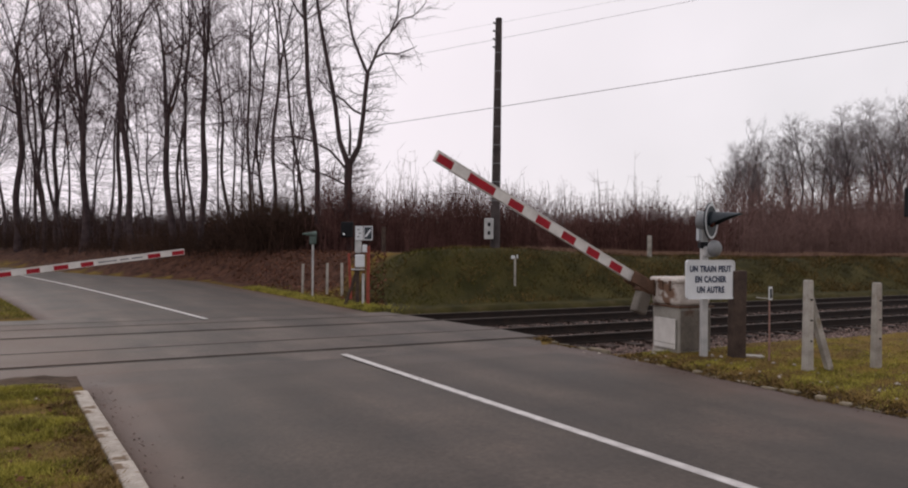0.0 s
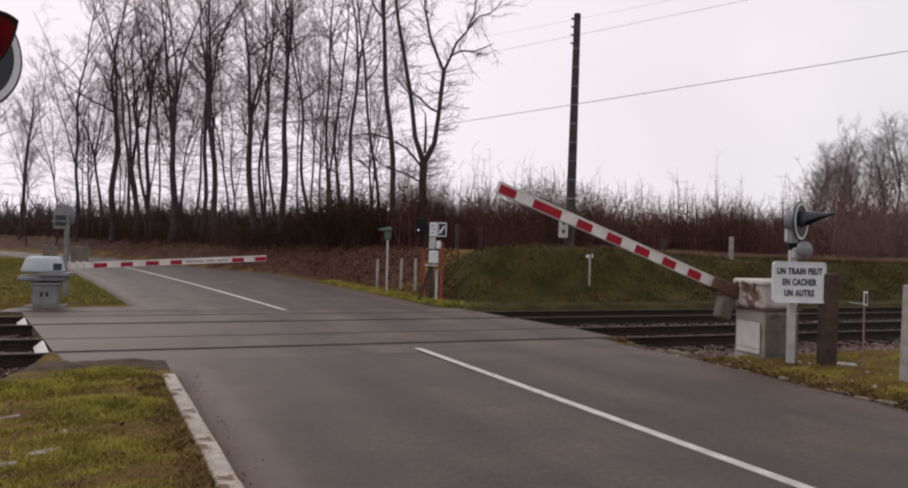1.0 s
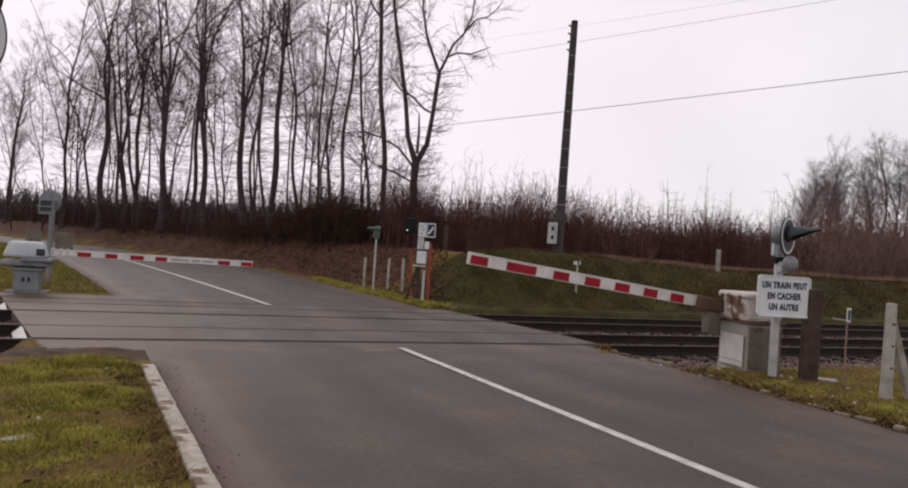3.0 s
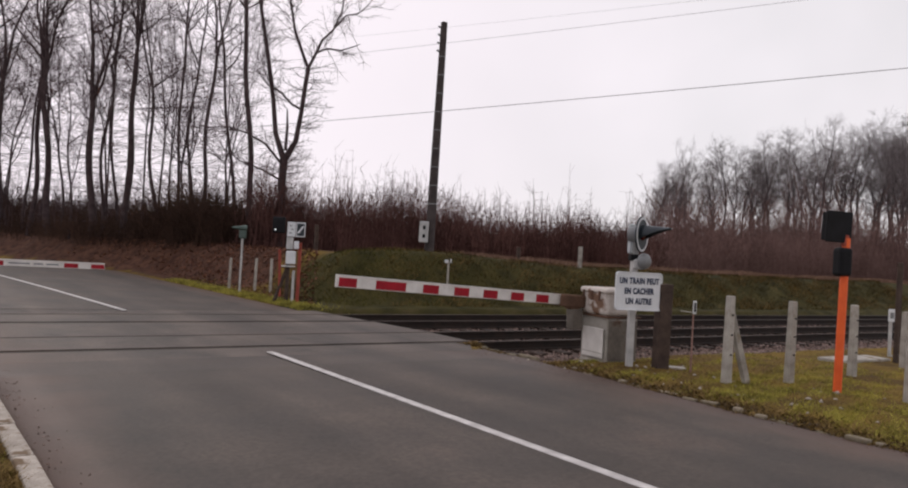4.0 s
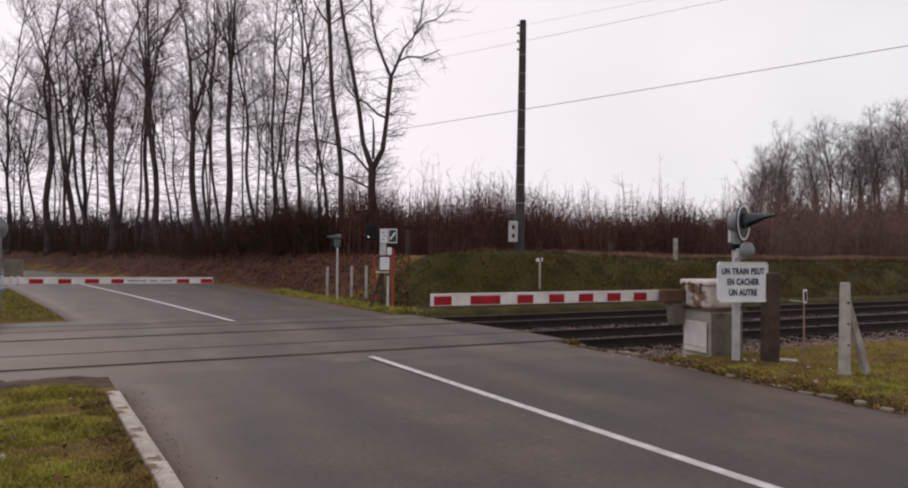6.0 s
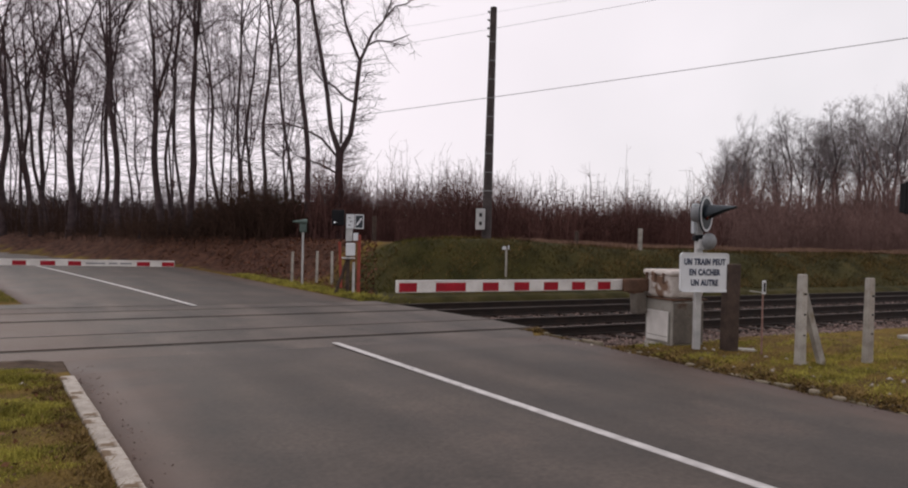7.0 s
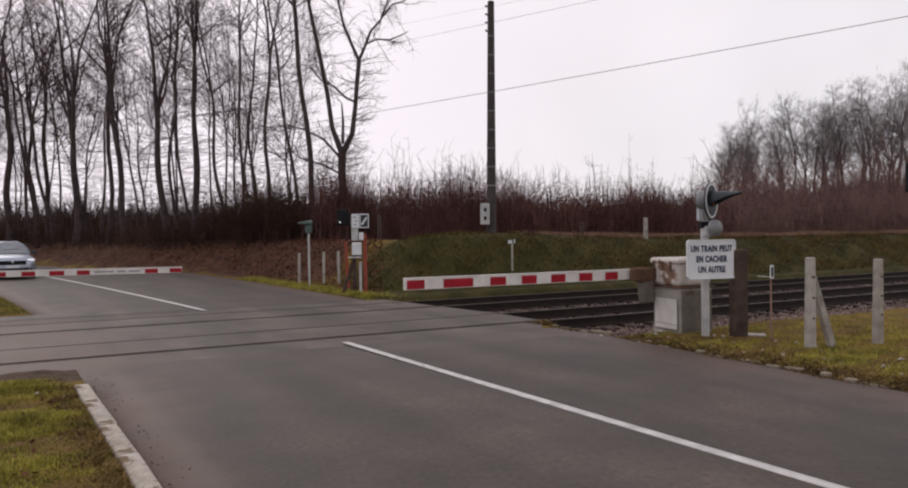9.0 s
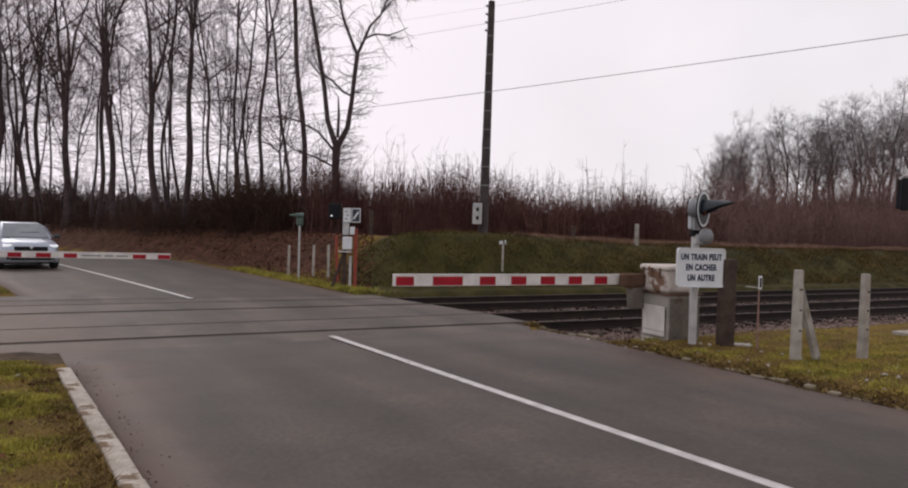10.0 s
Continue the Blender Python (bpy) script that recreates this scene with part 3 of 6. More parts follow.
kerb("kerb_left", [(8.75 - 1.0 * i - 1.0, 8.75 - 1.0 * i, 0.80 + 0.008 * i, 0.15, 0.035 + random.uniform(-0.008, 0.008)) for i in range(14)], KERB, "pale concrete kerbstones edging the grass verge")
ragged, at = [], 9.3
while at > -6:
    step = random.uniform(0.08, 0.32)
    ragged.append((at - step, at, float(right_edge(at)) + 0.07 + random.uniform(-0.05, 0.05), random.uniform(0.05, 0.11), random.choice((-0.01, 0.01, 0.02, 0.03, 0.045)) + random.uniform(-0.02, 0.01)))
    at -= step + random.choice((0.0, 0.0, 0.03, 0.10))
kerb("kerb_right", ragged, KERB_MOSS, "low mossy kerb of broken, half-sunk stones", 3.5)


# ---- railway tracks ----
def rail_profile(name, v, u0, u1, root):
    sec = [(-0.065, -0.172), (0.065, -0.172), (0.065, -0.158), (0.012, -0.135), (0.010, -0.045), (0.036, -0.032), (0.036, -0.006), (0.028, 0), (-0.028, 0), (-0.036, -0.006), (-0.036, -0.032), (-0.010, -0.045), (-0.012, -0.135), (-0.065, -0.158)]
    bm = bmesh.new()
    rings = [[bm.verts.new((*uv_xy(u, v + o), h)) for o, h in sec] for u in (u0, u1)]
    k = len(sec)
    for i in range(k):
        bm.faces.new((rings[0][i], rings[0][(i + 1) % k], rings[1][(i + 1) % k], rings[1][i]))
    bm.faces.new(rings[0]), bm.faces.new(rings[1][::-1])
    rail = part(name, bm, RAIL, root)
    spans = ((u0, u1),) if v in RAILS[1::2] else ((u0, deck_left(v)), (float(deck_right(v)), u1))
    for a0, a1 in spans:
        x, y = uv_xy((a0 + a1) / 2, v)
        part("rail_head", box(0, 0, 0, a1 - a0, 0.050, 0.004, 0), RAIL_TOP, rail, "worn bright running surface", m=pose(x, y, 0.0025, 0, 0, 26))
    return rail


sleeper_me = None
for t_no, (va, vb) in enumerate(((RAILS[0], RAILS[1]), (RAILS[2], RAILS[3]))):
    root = tagged(new("railway_track"), "rusty rails on dark wooden sleepers in ballast", "railway track", "pair of tracks")
    rail_profile("rail", va, -90, 160, root)
    rail_profile("rail", vb, -90, 160, root)
    for i in range(-46, 96):
        u = i * 0.62
        if deck_left(va) < u + 0.2 and u - 0.2 < deck_right(vb):
            continue
        x, y = uv_xy(u, (va + vb) / 2)
        if sleeper_me is None:
            sl = part("sleeper", box(0, 0, 0, 0.25, 2.55, 0.14, 0.012), SLEEPER, root)
            sleeper_me = sl.data
        else:
            sl = place("sleeper", sleeper_me, None, root)
        sl.matrix_basis = pose(x, y, -0.245, 0, 0, 26 + random.uniform(-0.6, 0.6))

# ballast: an uneven bed and loose stones on it
n_u, v, f = 300, [], []
vs = np.linspace(8.45, 17.3, 37)
for i in range(n_u + 1):
    u = -90 + 250 * i / n_u
    for vv in vs:
        h = -0.235 + 0.02 * math.sin(u * 3 + vv * 5) * math.cos(vv * 7 - u)
        h += 0.14 * float(smooth((9.9 - vv) / 1.2)) - 0.10 * float(smooth((vv - 16.8) / 0.5))
        v.append((*uv_xy(u, vv), h))
for i in range(n_u):
    for j in range(len(vs) - 1):
        q = i * len(vs) + j
        f.append((q, q + 1, q + len(vs) + 1, q + len(vs)))
tagged(place("ballast_bed", mesh_np("ballast_bed", v, f), BALLAST), "grey-brown stone ballast bed", "ballast", kind="structure")

rng = np.random.default_rng(4)
octa = np.array([(1, 0, 0), (-1, 0, 0), (0, 1, 0), (0, -1, 0), (0, 0, 1), (0, 0, -1)], float)
octf = np.array([(0, 2, 4), (2, 1, 4), (1, 3, 4), (3, 0, 4), (2, 0, 5), (1, 2, 5), (3, 1, 5), (0, 3, 5)])


def stones(name, pts, size, material, label, category):
    n = len(pts)
    v = octa[None] * rng.uniform(0.6, 1.3, (n, 6, 1)) * np.asarray(size)[:, None, None] + rng.normal(0, 0.15, (n, 6, 3)) * np.asarray(size)[:, None, None]
    ang = rng.uniform(0, 6.28, n)
    ca, sa = np.cos(ang)[:, None], np.sin(ang)[:, None]
    v = np.stack([v[..., 0] * ca - v[..., 1] * sa, v[..., 0] * sa + v[..., 1] * ca, v[..., 2] * 0.7], axis=-1) + pts[:, None, :]
    f = octf[None] + (np.arange(n) * 6)[:, None, None]
    return tagged(place(name, mesh_np(name, v.reshape(-1, 3), f.reshape(-1, 3)), material), label, category, kind="stuff")


su = np.concatenate([rng.uniform(-9, -1.5, 9000), rng.uniform(6.3, 26, 17000)])
sv = rng.uniform(8.45, 17.0, len(su))
keep = (su < deck_left(sv)) | (su > deck_right(sv))
su, sv = su[keep], sv[keep]
sx, sy = uv_xy(su, sv)
stones("ballast_stones", np.stack([sx, sy, -0.215 + 0.14 * smooth((9.9 - sv) / 1.2) + rng.uniform(-0.01, 0.03, len(su))], -1), rng.uniform(0.02, 0.045, len(su)), STONE, "loose grey and reddish ballast stones", "ballast")
# gravel along the kerb's foot and on the verges
gs_ = rng.uniform(0, 9.5, 420)
gr_ = np.where(rng.random(420) < 0.5, 0.9 + np.abs(rng.normal(0, 0.14, 420)), 7.75 + rng.normal(0, 0.2, 420))
x_, y_ = sr_xy(gs_, gr_)
stones("road_grit", np.stack([x_, y_, np.full(420, 0.004)], -1), rng.uniform(0.004, 0.013, 420), STONE, "scattered grit along the road's edges", "gravel")
wx, wy = sr_xy(np.concatenate([rng.uniform(2, 9, 70), rng.uniform(3, 9.0, 80)]), np.concatenate([rng.uniform(-3.5, 0.5, 70), 7.9 + np.abs(rng.normal(0, 1.2, 80))]))
stones("pale_stones", np.stack([wx, wy, terrain(wx, wy) + 0.005], -1), rng.uniform(0.012, 0.045, 150), KERB, "pale pebbles lying in the grass", "stones")

# white ramps between the rails at the deck's ends
for va, vb in ((RAILS[0], RAILS[1]), (RAILS[2], RAILS[3])):
    vm = (va + vb) / 2
    x, y = uv_xy(deck_left(vm) - 0.10, vm)
    ramp = part("deflector_ramp", box(0, 0, 0, 0.17, 1.30, 0.03, 0.008, 1), WHITE)
    ramp.matrix_basis = pose(x, y, -0.07, 0, -40, 26 + 13)
    tagged(ramp, "white-painted sloping steel deflector between the rails", "deflector", "deck-end deflectors")


# ---- level crossing barriers ----
ARM = 0.16


def barrier_arm(parent, start, length, bands, text, rz, pivot, ARM=0.16):
    arm = part("arm", box((start + length) / 2, 0, 0, length - start, 0.05, ARM, 0.008), WHITE, parent, "white boom with red bands")
    arm.matrix_basis = pose(*pivot, 0, 0, rz)
    for x0, x1 in bands:
        part("red_band", box((x0 + x1) / 2, 0, -0.006, x1 - x0, 0.056, ARM - 0.035, 0.003, 1), RED, arm, "red reflective band")
    part("top_lip", box((start + length) / 2, 0, ARM / 2 + 0.004, length - start, 0.062, 0.014, 0.004, 1), WHITE, arm)
    for x0, x1, h in text:
        part("lettering_bar", box((x0 + x1) / 2, 0, 0.0, x1 - x0, 0.0545, h, 0.0), GREY_DARK, arm, "worn grey lettering")
    return arm


near_barrier = thing("level_crossing_barrier", pose(3.86, 11.42, 0.02, 0, 0, 20), "rust-streaked white barrier machine with red and white boom", "barrier", "crossing barriers")
part("plinth", box(0.03, -0.05, -0.17, 0.66, 0.70, 0.36, 0.02), CONCRETE, near_barrier, "concrete plinth")
part("cabinet", box(0.02, -0.05, 0.36, 0.62, 0.68, 0.72, 0.02), CABINET, near_barrier, "grey weathered cabinet")
part("side_panel", box(0.02, -0.402, 0.36, 0.58, 0.02, 0.64, 0.008), DARK_METAL, near_barrier, "dull brown-grey side panel")
part("panel", box(-0.322, -0.07, 0.30, 0.02, 0.54, 0.48, 0.008), WHITE, near_barrier, "white painted door")
part("panel_edge", box(-0.334, -0.07, 0.14, 0.008, 0.52, 0.012, 0.002, 1), CABINET, near_barrier)
part("shelf", box(0.03, -0.05, 0.735, 0.70, 0.74, 0.03, 0.008), RUST, near_barrier, "rusty ledge")
part("head", joined(box(0.0, -0.05, 0.95, 0.66, 0.70, 0.40, 0.07, 3), box(0.0, -0.05, 1.15, 0.70, 0.74, 0.10, 0.048, 3)), RUSTY_WHITE, near_barrier, "white lid with peeling paint and rust")
for dy in (-0.26, -0.05, 0.16):
    part("latch", box(-0.375, dy, 1.07, 0.03, 0.04, 0.16, 0.008), RUST, near_barrier, "rusty latch")
for dx in (-0.15, 0.2):
    part("hinge", box(dx, -0.435, 1.08, 0.05, 0.03, 0.12, 0.008), RUST, near_barrier)
NEAR_PIVOT = near_barrier.matrix_basis.inverted() @ Vector((3.55, 11.6, 0.95))
NEAR_BANDS = ((0.85, 1.11), (1.36, 1.62), (1.88, 2.15), (2.41, 2.68), (2.95, 3.22), (3.50, 3.98), (4.27, 4.54))
near_arm = barrier_arm(near_barrier, 0.60, 4.575, NEAR_BANDS, (), 186, NEAR_PIVOT)
fork_bm = joined(box(0.34, 0.09, 0.0, 0.62, 0.03, 0.20, 0.02), box(0.34, -0.09, 0.0, 0.62, 0.03, 0.20, 0.02), box(0.30, 0, -0.03, 0.24, 0.16, 0.22, 0.02))
part("fork", fork_bm, RUST, near_arm, "rusty iron fork")
part("counterweight", box(0.26, 0.0, -0.27, 0.24, 0.17, 0.36, 0.03, 2, pose(0, 0, 0, 0, 6, 0)), DARK_METAL, near_arm, "stained grey counterweight under the fork")
part("pivot_shaft", cyl((NEAR_PIVOT.x - 0.0, NEAR_PIVOT.y - 0.2, NEAR_PIVOT.z), (NEAR_PIVOT.x, NEAR_PIVOT.y + 0.2, NEAR_PIVOT.z), 0.05), RUST, near_barrier)

far_barrier = thing("level_crossing_barrier", pose(-10.75, 14.92, 0.02, 0, 0, 26), "pale grey barrier machine with red and white boom", "barrier", "crossing barriers")
part("plinth", box(0, 0, -0.06, 0.85, 0.7, 0.16, 0.03), DARK_METAL, far_barrier, "dark stained concrete plinth")
part("pedestal", joined(box(0, 0, 0.27, 0.50, 0.42, 0.52, 0.03), box(0, 0, 0.50, 0.62, 0.5, 0.08, 0.03)), GREY_DARK, far_barrier, "dull grey pedestal")
part("vent", box(-0.06, -0.214, 0.27, 0.045, 0.01, 0.10, 0.003, 1), BLACK, far_barrier, "dark slot")
part("vent", box(0.05, -0.214, 0.27, 0.045, 0.01, 0.10, 0.003, 1), BLACK, far_barrier, "dark slot")
part("tray", joined(box(-0.05, 0, 0.63, 0.95, 0.62, 0.13, 0.045, 3), box(0.20, -0.05, 0.72, 0.62, 0.66, 0.08, 0.02)), GREY_DARK, far_barrier, "darker grey drive casing")
hood = bmesh.new()
bmesh.ops.create_cube(hood, size=1.0)
for vv in hood.verts:
    top = vv.co.z > 0
    vv.co = Vector((vv.co.x * (0.66 if top else 0.86) - 0.06, vv.co.y * (0.40 if top else 0.60), 0.76 + (0.36 if top else 0.0)))
bmesh.ops.bevel(hood, geom=hood.edges[:], offset=0.07, segments=3, affect="EDGES", profile=0.5)
part("hood", hood, GREY_PAINT, far_barrier, "domed light grey cover", smooth=True)
part("badge", box(0.26, -0.30, 0.90, 0.17, 0.03, 0.15, 0.01), BLACK_BLUE, far_barrier, "dark hub plate")
FAR_PIVOT = far_barrier.matrix_basis.inverted() @ Vector((-10.3, 14.95, 0.925))
far_arm = barrier_arm(far_barrier, 0.02, 4.43, ((0.56, 0.84), (1.13, 1.39), (1.66, 1.95), (2.20, 2.46), (3.61, 3.89), (4.15, 4.42)),
                      ((2.55, 2.95, 0.03), (3.02, 3.20, 0.03), (3.26, 3.50, 0.035)), 0, FAR_PIVOT, 0.135)
for x0 in (0.06, 0.22, 0.36):
    part("clamp", box(x0, 0, 0, 0.05, 0.085, ARM + 0.05, 0.01), GALV, far_arm, "steel clamp")


# ---- signals ----
def lamp_disc(root, centre, yaw, radius, lit, hood_len):
    """A round black backing board with a white rim, a lens and a long hood; yaw: where it faces."""
    m = pose(*centre, 0, 0, yaw) @ pose(0, 0, 0, 0, 90, 0)
    board = part("backing_board", lathe([(0.0, -0.015), (radius, -0.015), (radius, 0.005), (0.0, 0.006)], 48), BLACK_BLUE, root, "round black backing board", m=m)
    part("rim", lathe([(radius * 0.85, 0.004), (radius * 0.955, 0.004), (radius * 0.955, 0.012), (radius * 0.85, 0.012)], 48, ring=True), SIGN_WHITE, board, "white rim")
    rl = radius * 0.34
    part("lens", lathe([(0.0, 0.05), (rl * 0.6, 0.045), (rl, 0.028), (rl, 0.0)][::-1], 32), RED_LENS if lit else mat_dark_lens, board, "glowing red lens" if lit else "unlit dark red lens", smooth=True)
    hood = bmesh.new()
    n, rings = 22, []
    for k in range(7):
        q = k / 6
        half = radians(120 - 85 * q)
        rr = rl * (1.6 - 0.35 * q)
        rings.append([hood.verts.new((-math.cos(half * (2 * i / n - 1)) * rr, math.sin(half * (2 * i / n - 1)) * rr, 0.006 + hood_len * q)) for i in range(n + 1)])
    for r0, r1 in zip(rings, rings[1:]):
        for i in range(n):
            hood.faces.new((r0[i], r0[i + 1], r1[i + 1], r1[i]))
    h = part("hood", hood, BLACK_BLUE, board, "long black hood over the lens", smooth=True)
    solid = h.modifiers.new("thickness", "SOLIDIFY")
    solid.thickness = 0.008
    part("housing", lathe([(0.0, -0.22), (rl * 1.2, -0.20), (rl * 1.5, -0.016), (0.0, -0.016)], 24, m), GREY_DARK, root, "lamp housing")
    return board


mat_dark_lens = mat("unlit_lens", (0.05, 0.006, 0.010), (0.09, 0.010, 0.016), 5, 30, 0.2, 0)

# the flashing signal beside the camera
post = thing("crossing_signal", pose(-2.66, 2.97, 0.0), "round black flashing level crossing signal on a grey post", "signal", "road signals")
part("post", box(-0.16, 0.10, 1.3, 0.09, 0.09, 2.66, 0.012), GALV, post, "grey steel post")
lamp_disc(post, (0.10, -0.05, 2.48), -24, 0.285, True, 0.36)
part("bracket", box(-0.02, 0.0, 2.08, 0.24, 0.02, 0.24, 0.006, m=pose(0, 0, 0)), GALV, post, "pale perforated bracket plate")
for k in range(3):
    part("bolt", cyl((-0.09 + 0.07 * k, -0.012, 2.12), (-0.09 + 0.07 * k, -0.026, 2.12), 0.012, n=8), GREY_DARK, post)

# signal with bell and warning plate beside the near barrier
sig = thing("crossing_signal", pose(3.96, 10.54, 0.0), "grey signal post with black lamp disc, bell and warning plate", "signal", "road signals")
part("post", box(0, 0, 1.12, 0.10, 0.10, 2.24, 0.012), GALV, sig, "pale grey steel post")
part("junction_box", box(-0.05, 0.03, 2.03, 0.09, 0.12, 0.46, 0.02), GREY_PAINT, sig, "grey junction box")
part("collar", box(0.0, 0, 1.74, 0.16, 0.16, 0.10, 0.02), BLACK, sig, "dark clamp")
lamp_disc(sig, (0.055, -0.13, 2.10), -40, 0.275, False, 0.43)
m_bell = pose(0.09, -0.18, 1.69, 0, 0, -60) @ pose(0, 0, 0, 0, 90, 0)
part("bell", lathe([(0.125, -0.03), (0.125, 0.0), (0.115, 0.04), (0.08, 0.075), (0.03, 0.09), (0.0, 0.092)], 28, m_bell), GREY_DARK, sig, "domed grey warning bell", smooth=True)
part("bell_case", box(0.04, -0.08, 1.64, 0.16, 0.14, 0.16, 0.03), GALV, sig)
plate_m = pose(0.012, -0.22, 1.225, 0, 0, 12)
plate = part("warning_plate", rounded_plate(0.79, 0.575, 0.02, 0.05), SIGN_WHITE, sig, "white enamel plate with dark blue lettering", m=plate_m)
part("plate_edge", rounded_rim(0.80, 0.585, 0.045, 0.05, 0.016), SIGN_WHITE, plate, "raised white edge")


def lettering(text, size, parent, m, material):
    cu = bpy.data.curves.new("lettering", "FONT")
    cu.body, cu.size, cu.align_x, cu.align_y, cu.extrude, cu.offset = text, size, "CENTER", "CENTER", 0.002, 0.006
    cu.space_character = 1.12
    tmp = new("lettering", cu)
    bpy.context.view_layer.update()
    me = bpy.data.meshes.new_from_object(tmp.evaluated_get(bpy.context.evaluated_depsgraph_get()))
    bpy.data.objects.remove(tmp)
    return place("lettering", me, material, parent, "dark blue capital letters", m)


for text, dz in (("UN TRAIN PEUT", 0.16), ("EN CACHER", 0.005), ("UN AUTRE", -0.15)):
    lettering(text, 0.132, plate, pose(0, -0.014, dz - 0.005, 90, 0, 0) @ Matrix.Diagonal((0.65, 0.95, 1, 1)), SIGN_BLUE)

# dark timber post behind the plate
post_d = part("timber_post", box(0, 0, 0.66, 0.235, 0.15, 1.40, 0.02), DARK_WOOD)
post_d.matrix_basis = pose(4.43, 10.46, 0.0, 0, 0.6, 14)
tagged(post_d, "dark weathered square timber post beside the signal", "post")

# thin stake with a pale tag
tag = thing("marker_stake", pose(4.82, 10.23, 0.0), "thin pinkish stake with a pale number tag", "stake")
part("stake", cyl((0, 0, -0.05), (0, 0, 0.95), 0.016, 0.012, 8), FADED_PINK, tag, "faded red thin stake")
part("tag", box(0.0, -0.02, 1.03, 0.07, 0.012, 0.20, 0.004, 1, pose(0, 0, 0, 0, 0, 20)), SIGN_WHITE, tag, "pale tag")
part("tag_bar", box(0.0, -0.028, 1.03, 0.035, 0.004, 0.14, 0, 1, pose(0, 0, 0, 0, 0, 20)), BLACK, tag)
part("wire", cyl((-0.2, 0, 0.97), (0, 0, 0.95), 0.006, n=6), GALV, tag)

# orange signal post with a black lamp seen from the side
orange = thing("crossing_signal", pose(6.38, 9.04, 0.0), "orange signal post with black lamp boxes", "signal", "road signals")
part("post", cyl((0, 0, -0.05), (0.03, 0, 2.16), 0.055, 0.052, 18), ORANGE, orange, "bright orange tube")
part("lamp_box", box(0.0, 0.02, 1.83, 0.19, 0.2, 0.40, 0.05, 3), BLACK, orange, "rounded black lamp box")
head_m = pose(-0.13, 0.0, 2.31, 2, 0, 12)
part("signal_head", joined(box(0, 0, 0, 0.40, 0.12, 0.39, 0.02), box(0.0, -0.05, 0.0, 0.44, 0.03, 0.43, 0.012)), BLACK, orange, "square black signal head", m=head_m)
part("neck", cyl((0.0, 0, 2.05), (0.02, 0, 2.2), 0.045, n=12), ORANGE_RED, orange)


# ---- concrete fence posts ----
def fence_post(x, y, h, brace=0.0, lean=0.0, group="concrete fence posts"):
    root = thing("fence_post", pose(x, y, 0.0, 0, lean, 20), "pale weathered concrete fence post" + (" with a raking brace" if brace else ""), "fence post", group)
    bm = box(0, 0, h / 2 - 0.05, 0.125, 0.11, h + 0.1, 0.018)
    for vv in bm.verts:
        if vv.co.z > h * 0.8:
            vv.co.x *= 0.82
            vv.co.y *= 0.82
    part("shaft", bm, CONCRETE, root)
    for k in range(3):
        part("wire_hole", cyl((0, -0.07, h * (0.35 + 0.22 * k)), (0, -0.045, h * (0.35 + 0.22 * k)), 0.012, n=6), BLACK, root)
    if brace:
        p0, p1 = Vector((0.05, 0.05, h * 0.86)), Vector((brace, -0.02, -0.08))
        d = p1 - p0
        m = Matrix.Translation((p0 + p1) / 2) @ d.to_track_quat("Z", "Y").to_matrix().to_4x4()
        part("brace", box(0, 0, 0, 0.09, 0.09, d.length, 0.012, 2, m), CONCRETE, root, "raking concrete brace")
    return root


fence_post(4.95, 9.38, 1.27, 0.42, 0.6)
fence_post(6.16, 9.83, 1.22, 0, 0.8)
fence_post(7.71, 10.60, 1.18)
fence_post(9.59, 11.82, 1.05, 0, -0.1)
fence_post(7.03, 8.52, 1.20, 0, 0.6)
slim = part("steel_post", box(0, 0, 0.95, 0.11, 0.07, 2.0, 0.01), DARK_WOOD)
slim.matrix_basis = pose(9.94, 12.46, 0.0, 0, 0.5, 26)
tagged(slim, "tall slim grey steel post among the fence posts", "post")
wp = thing("marker_post", pose(10.51, 13.37, -0.2), "short grey stake with a white plate", "stake")
part("stake", box(0, 0, 0.5, 0.05, 0.05, 1.0, 0.006), GALV, wp)
part("plate", box(0, -0.03, 1.08, 0.16, 0.012, 0.26, 0.004, 1), SIGN_WHITE, wp, "small white plate")
part("plate_bar", box(0, -0.038, 1.08, 0.08, 0.004, 0.12, 0, 1), GREY_DARK, wp)

# pale concrete slabs by the track, pale edging in the grass
for (x, y, sx_, sy_, rz, ca) in ((9.2, 12.6, 1.6, 0.5, 24, "slab"), (11.0, 13.3, 0.9, 0.5, 28, "slab")):
    sb = part("concrete_slab", box(0, 0, 0, sx_, sy_, 0.12, 0.02), CONCRETE)
    sb.matrix_basis = pose(x, y, 0.02, 0, 0, rz)
    tagged(sb, "pale concrete cable duct slab lying in the grass", ca, "cable duct slabs")
for (x, y, L, w, rz) in ((-4.60, 5.25, 1.15, 0.04, 68), (-3.42, 4.80, 0.24, 0.10, 66), (-3.50, 4.48, 0.16, 0.09, 40), (4.72, 10.62, 0.36, 0.16, -12)):
    sb = part("concrete_slab", box(0, 0, 0, L, w, 0.06, 0.015), CONCRETE)
    sb.matrix_basis = pose(x, y, 0.032 if x > 0 else 0.016, 1, 1.5, rz)
    tagged(sb, "half-sunk pale concrete edging in the grass", "slab", "verge edging")


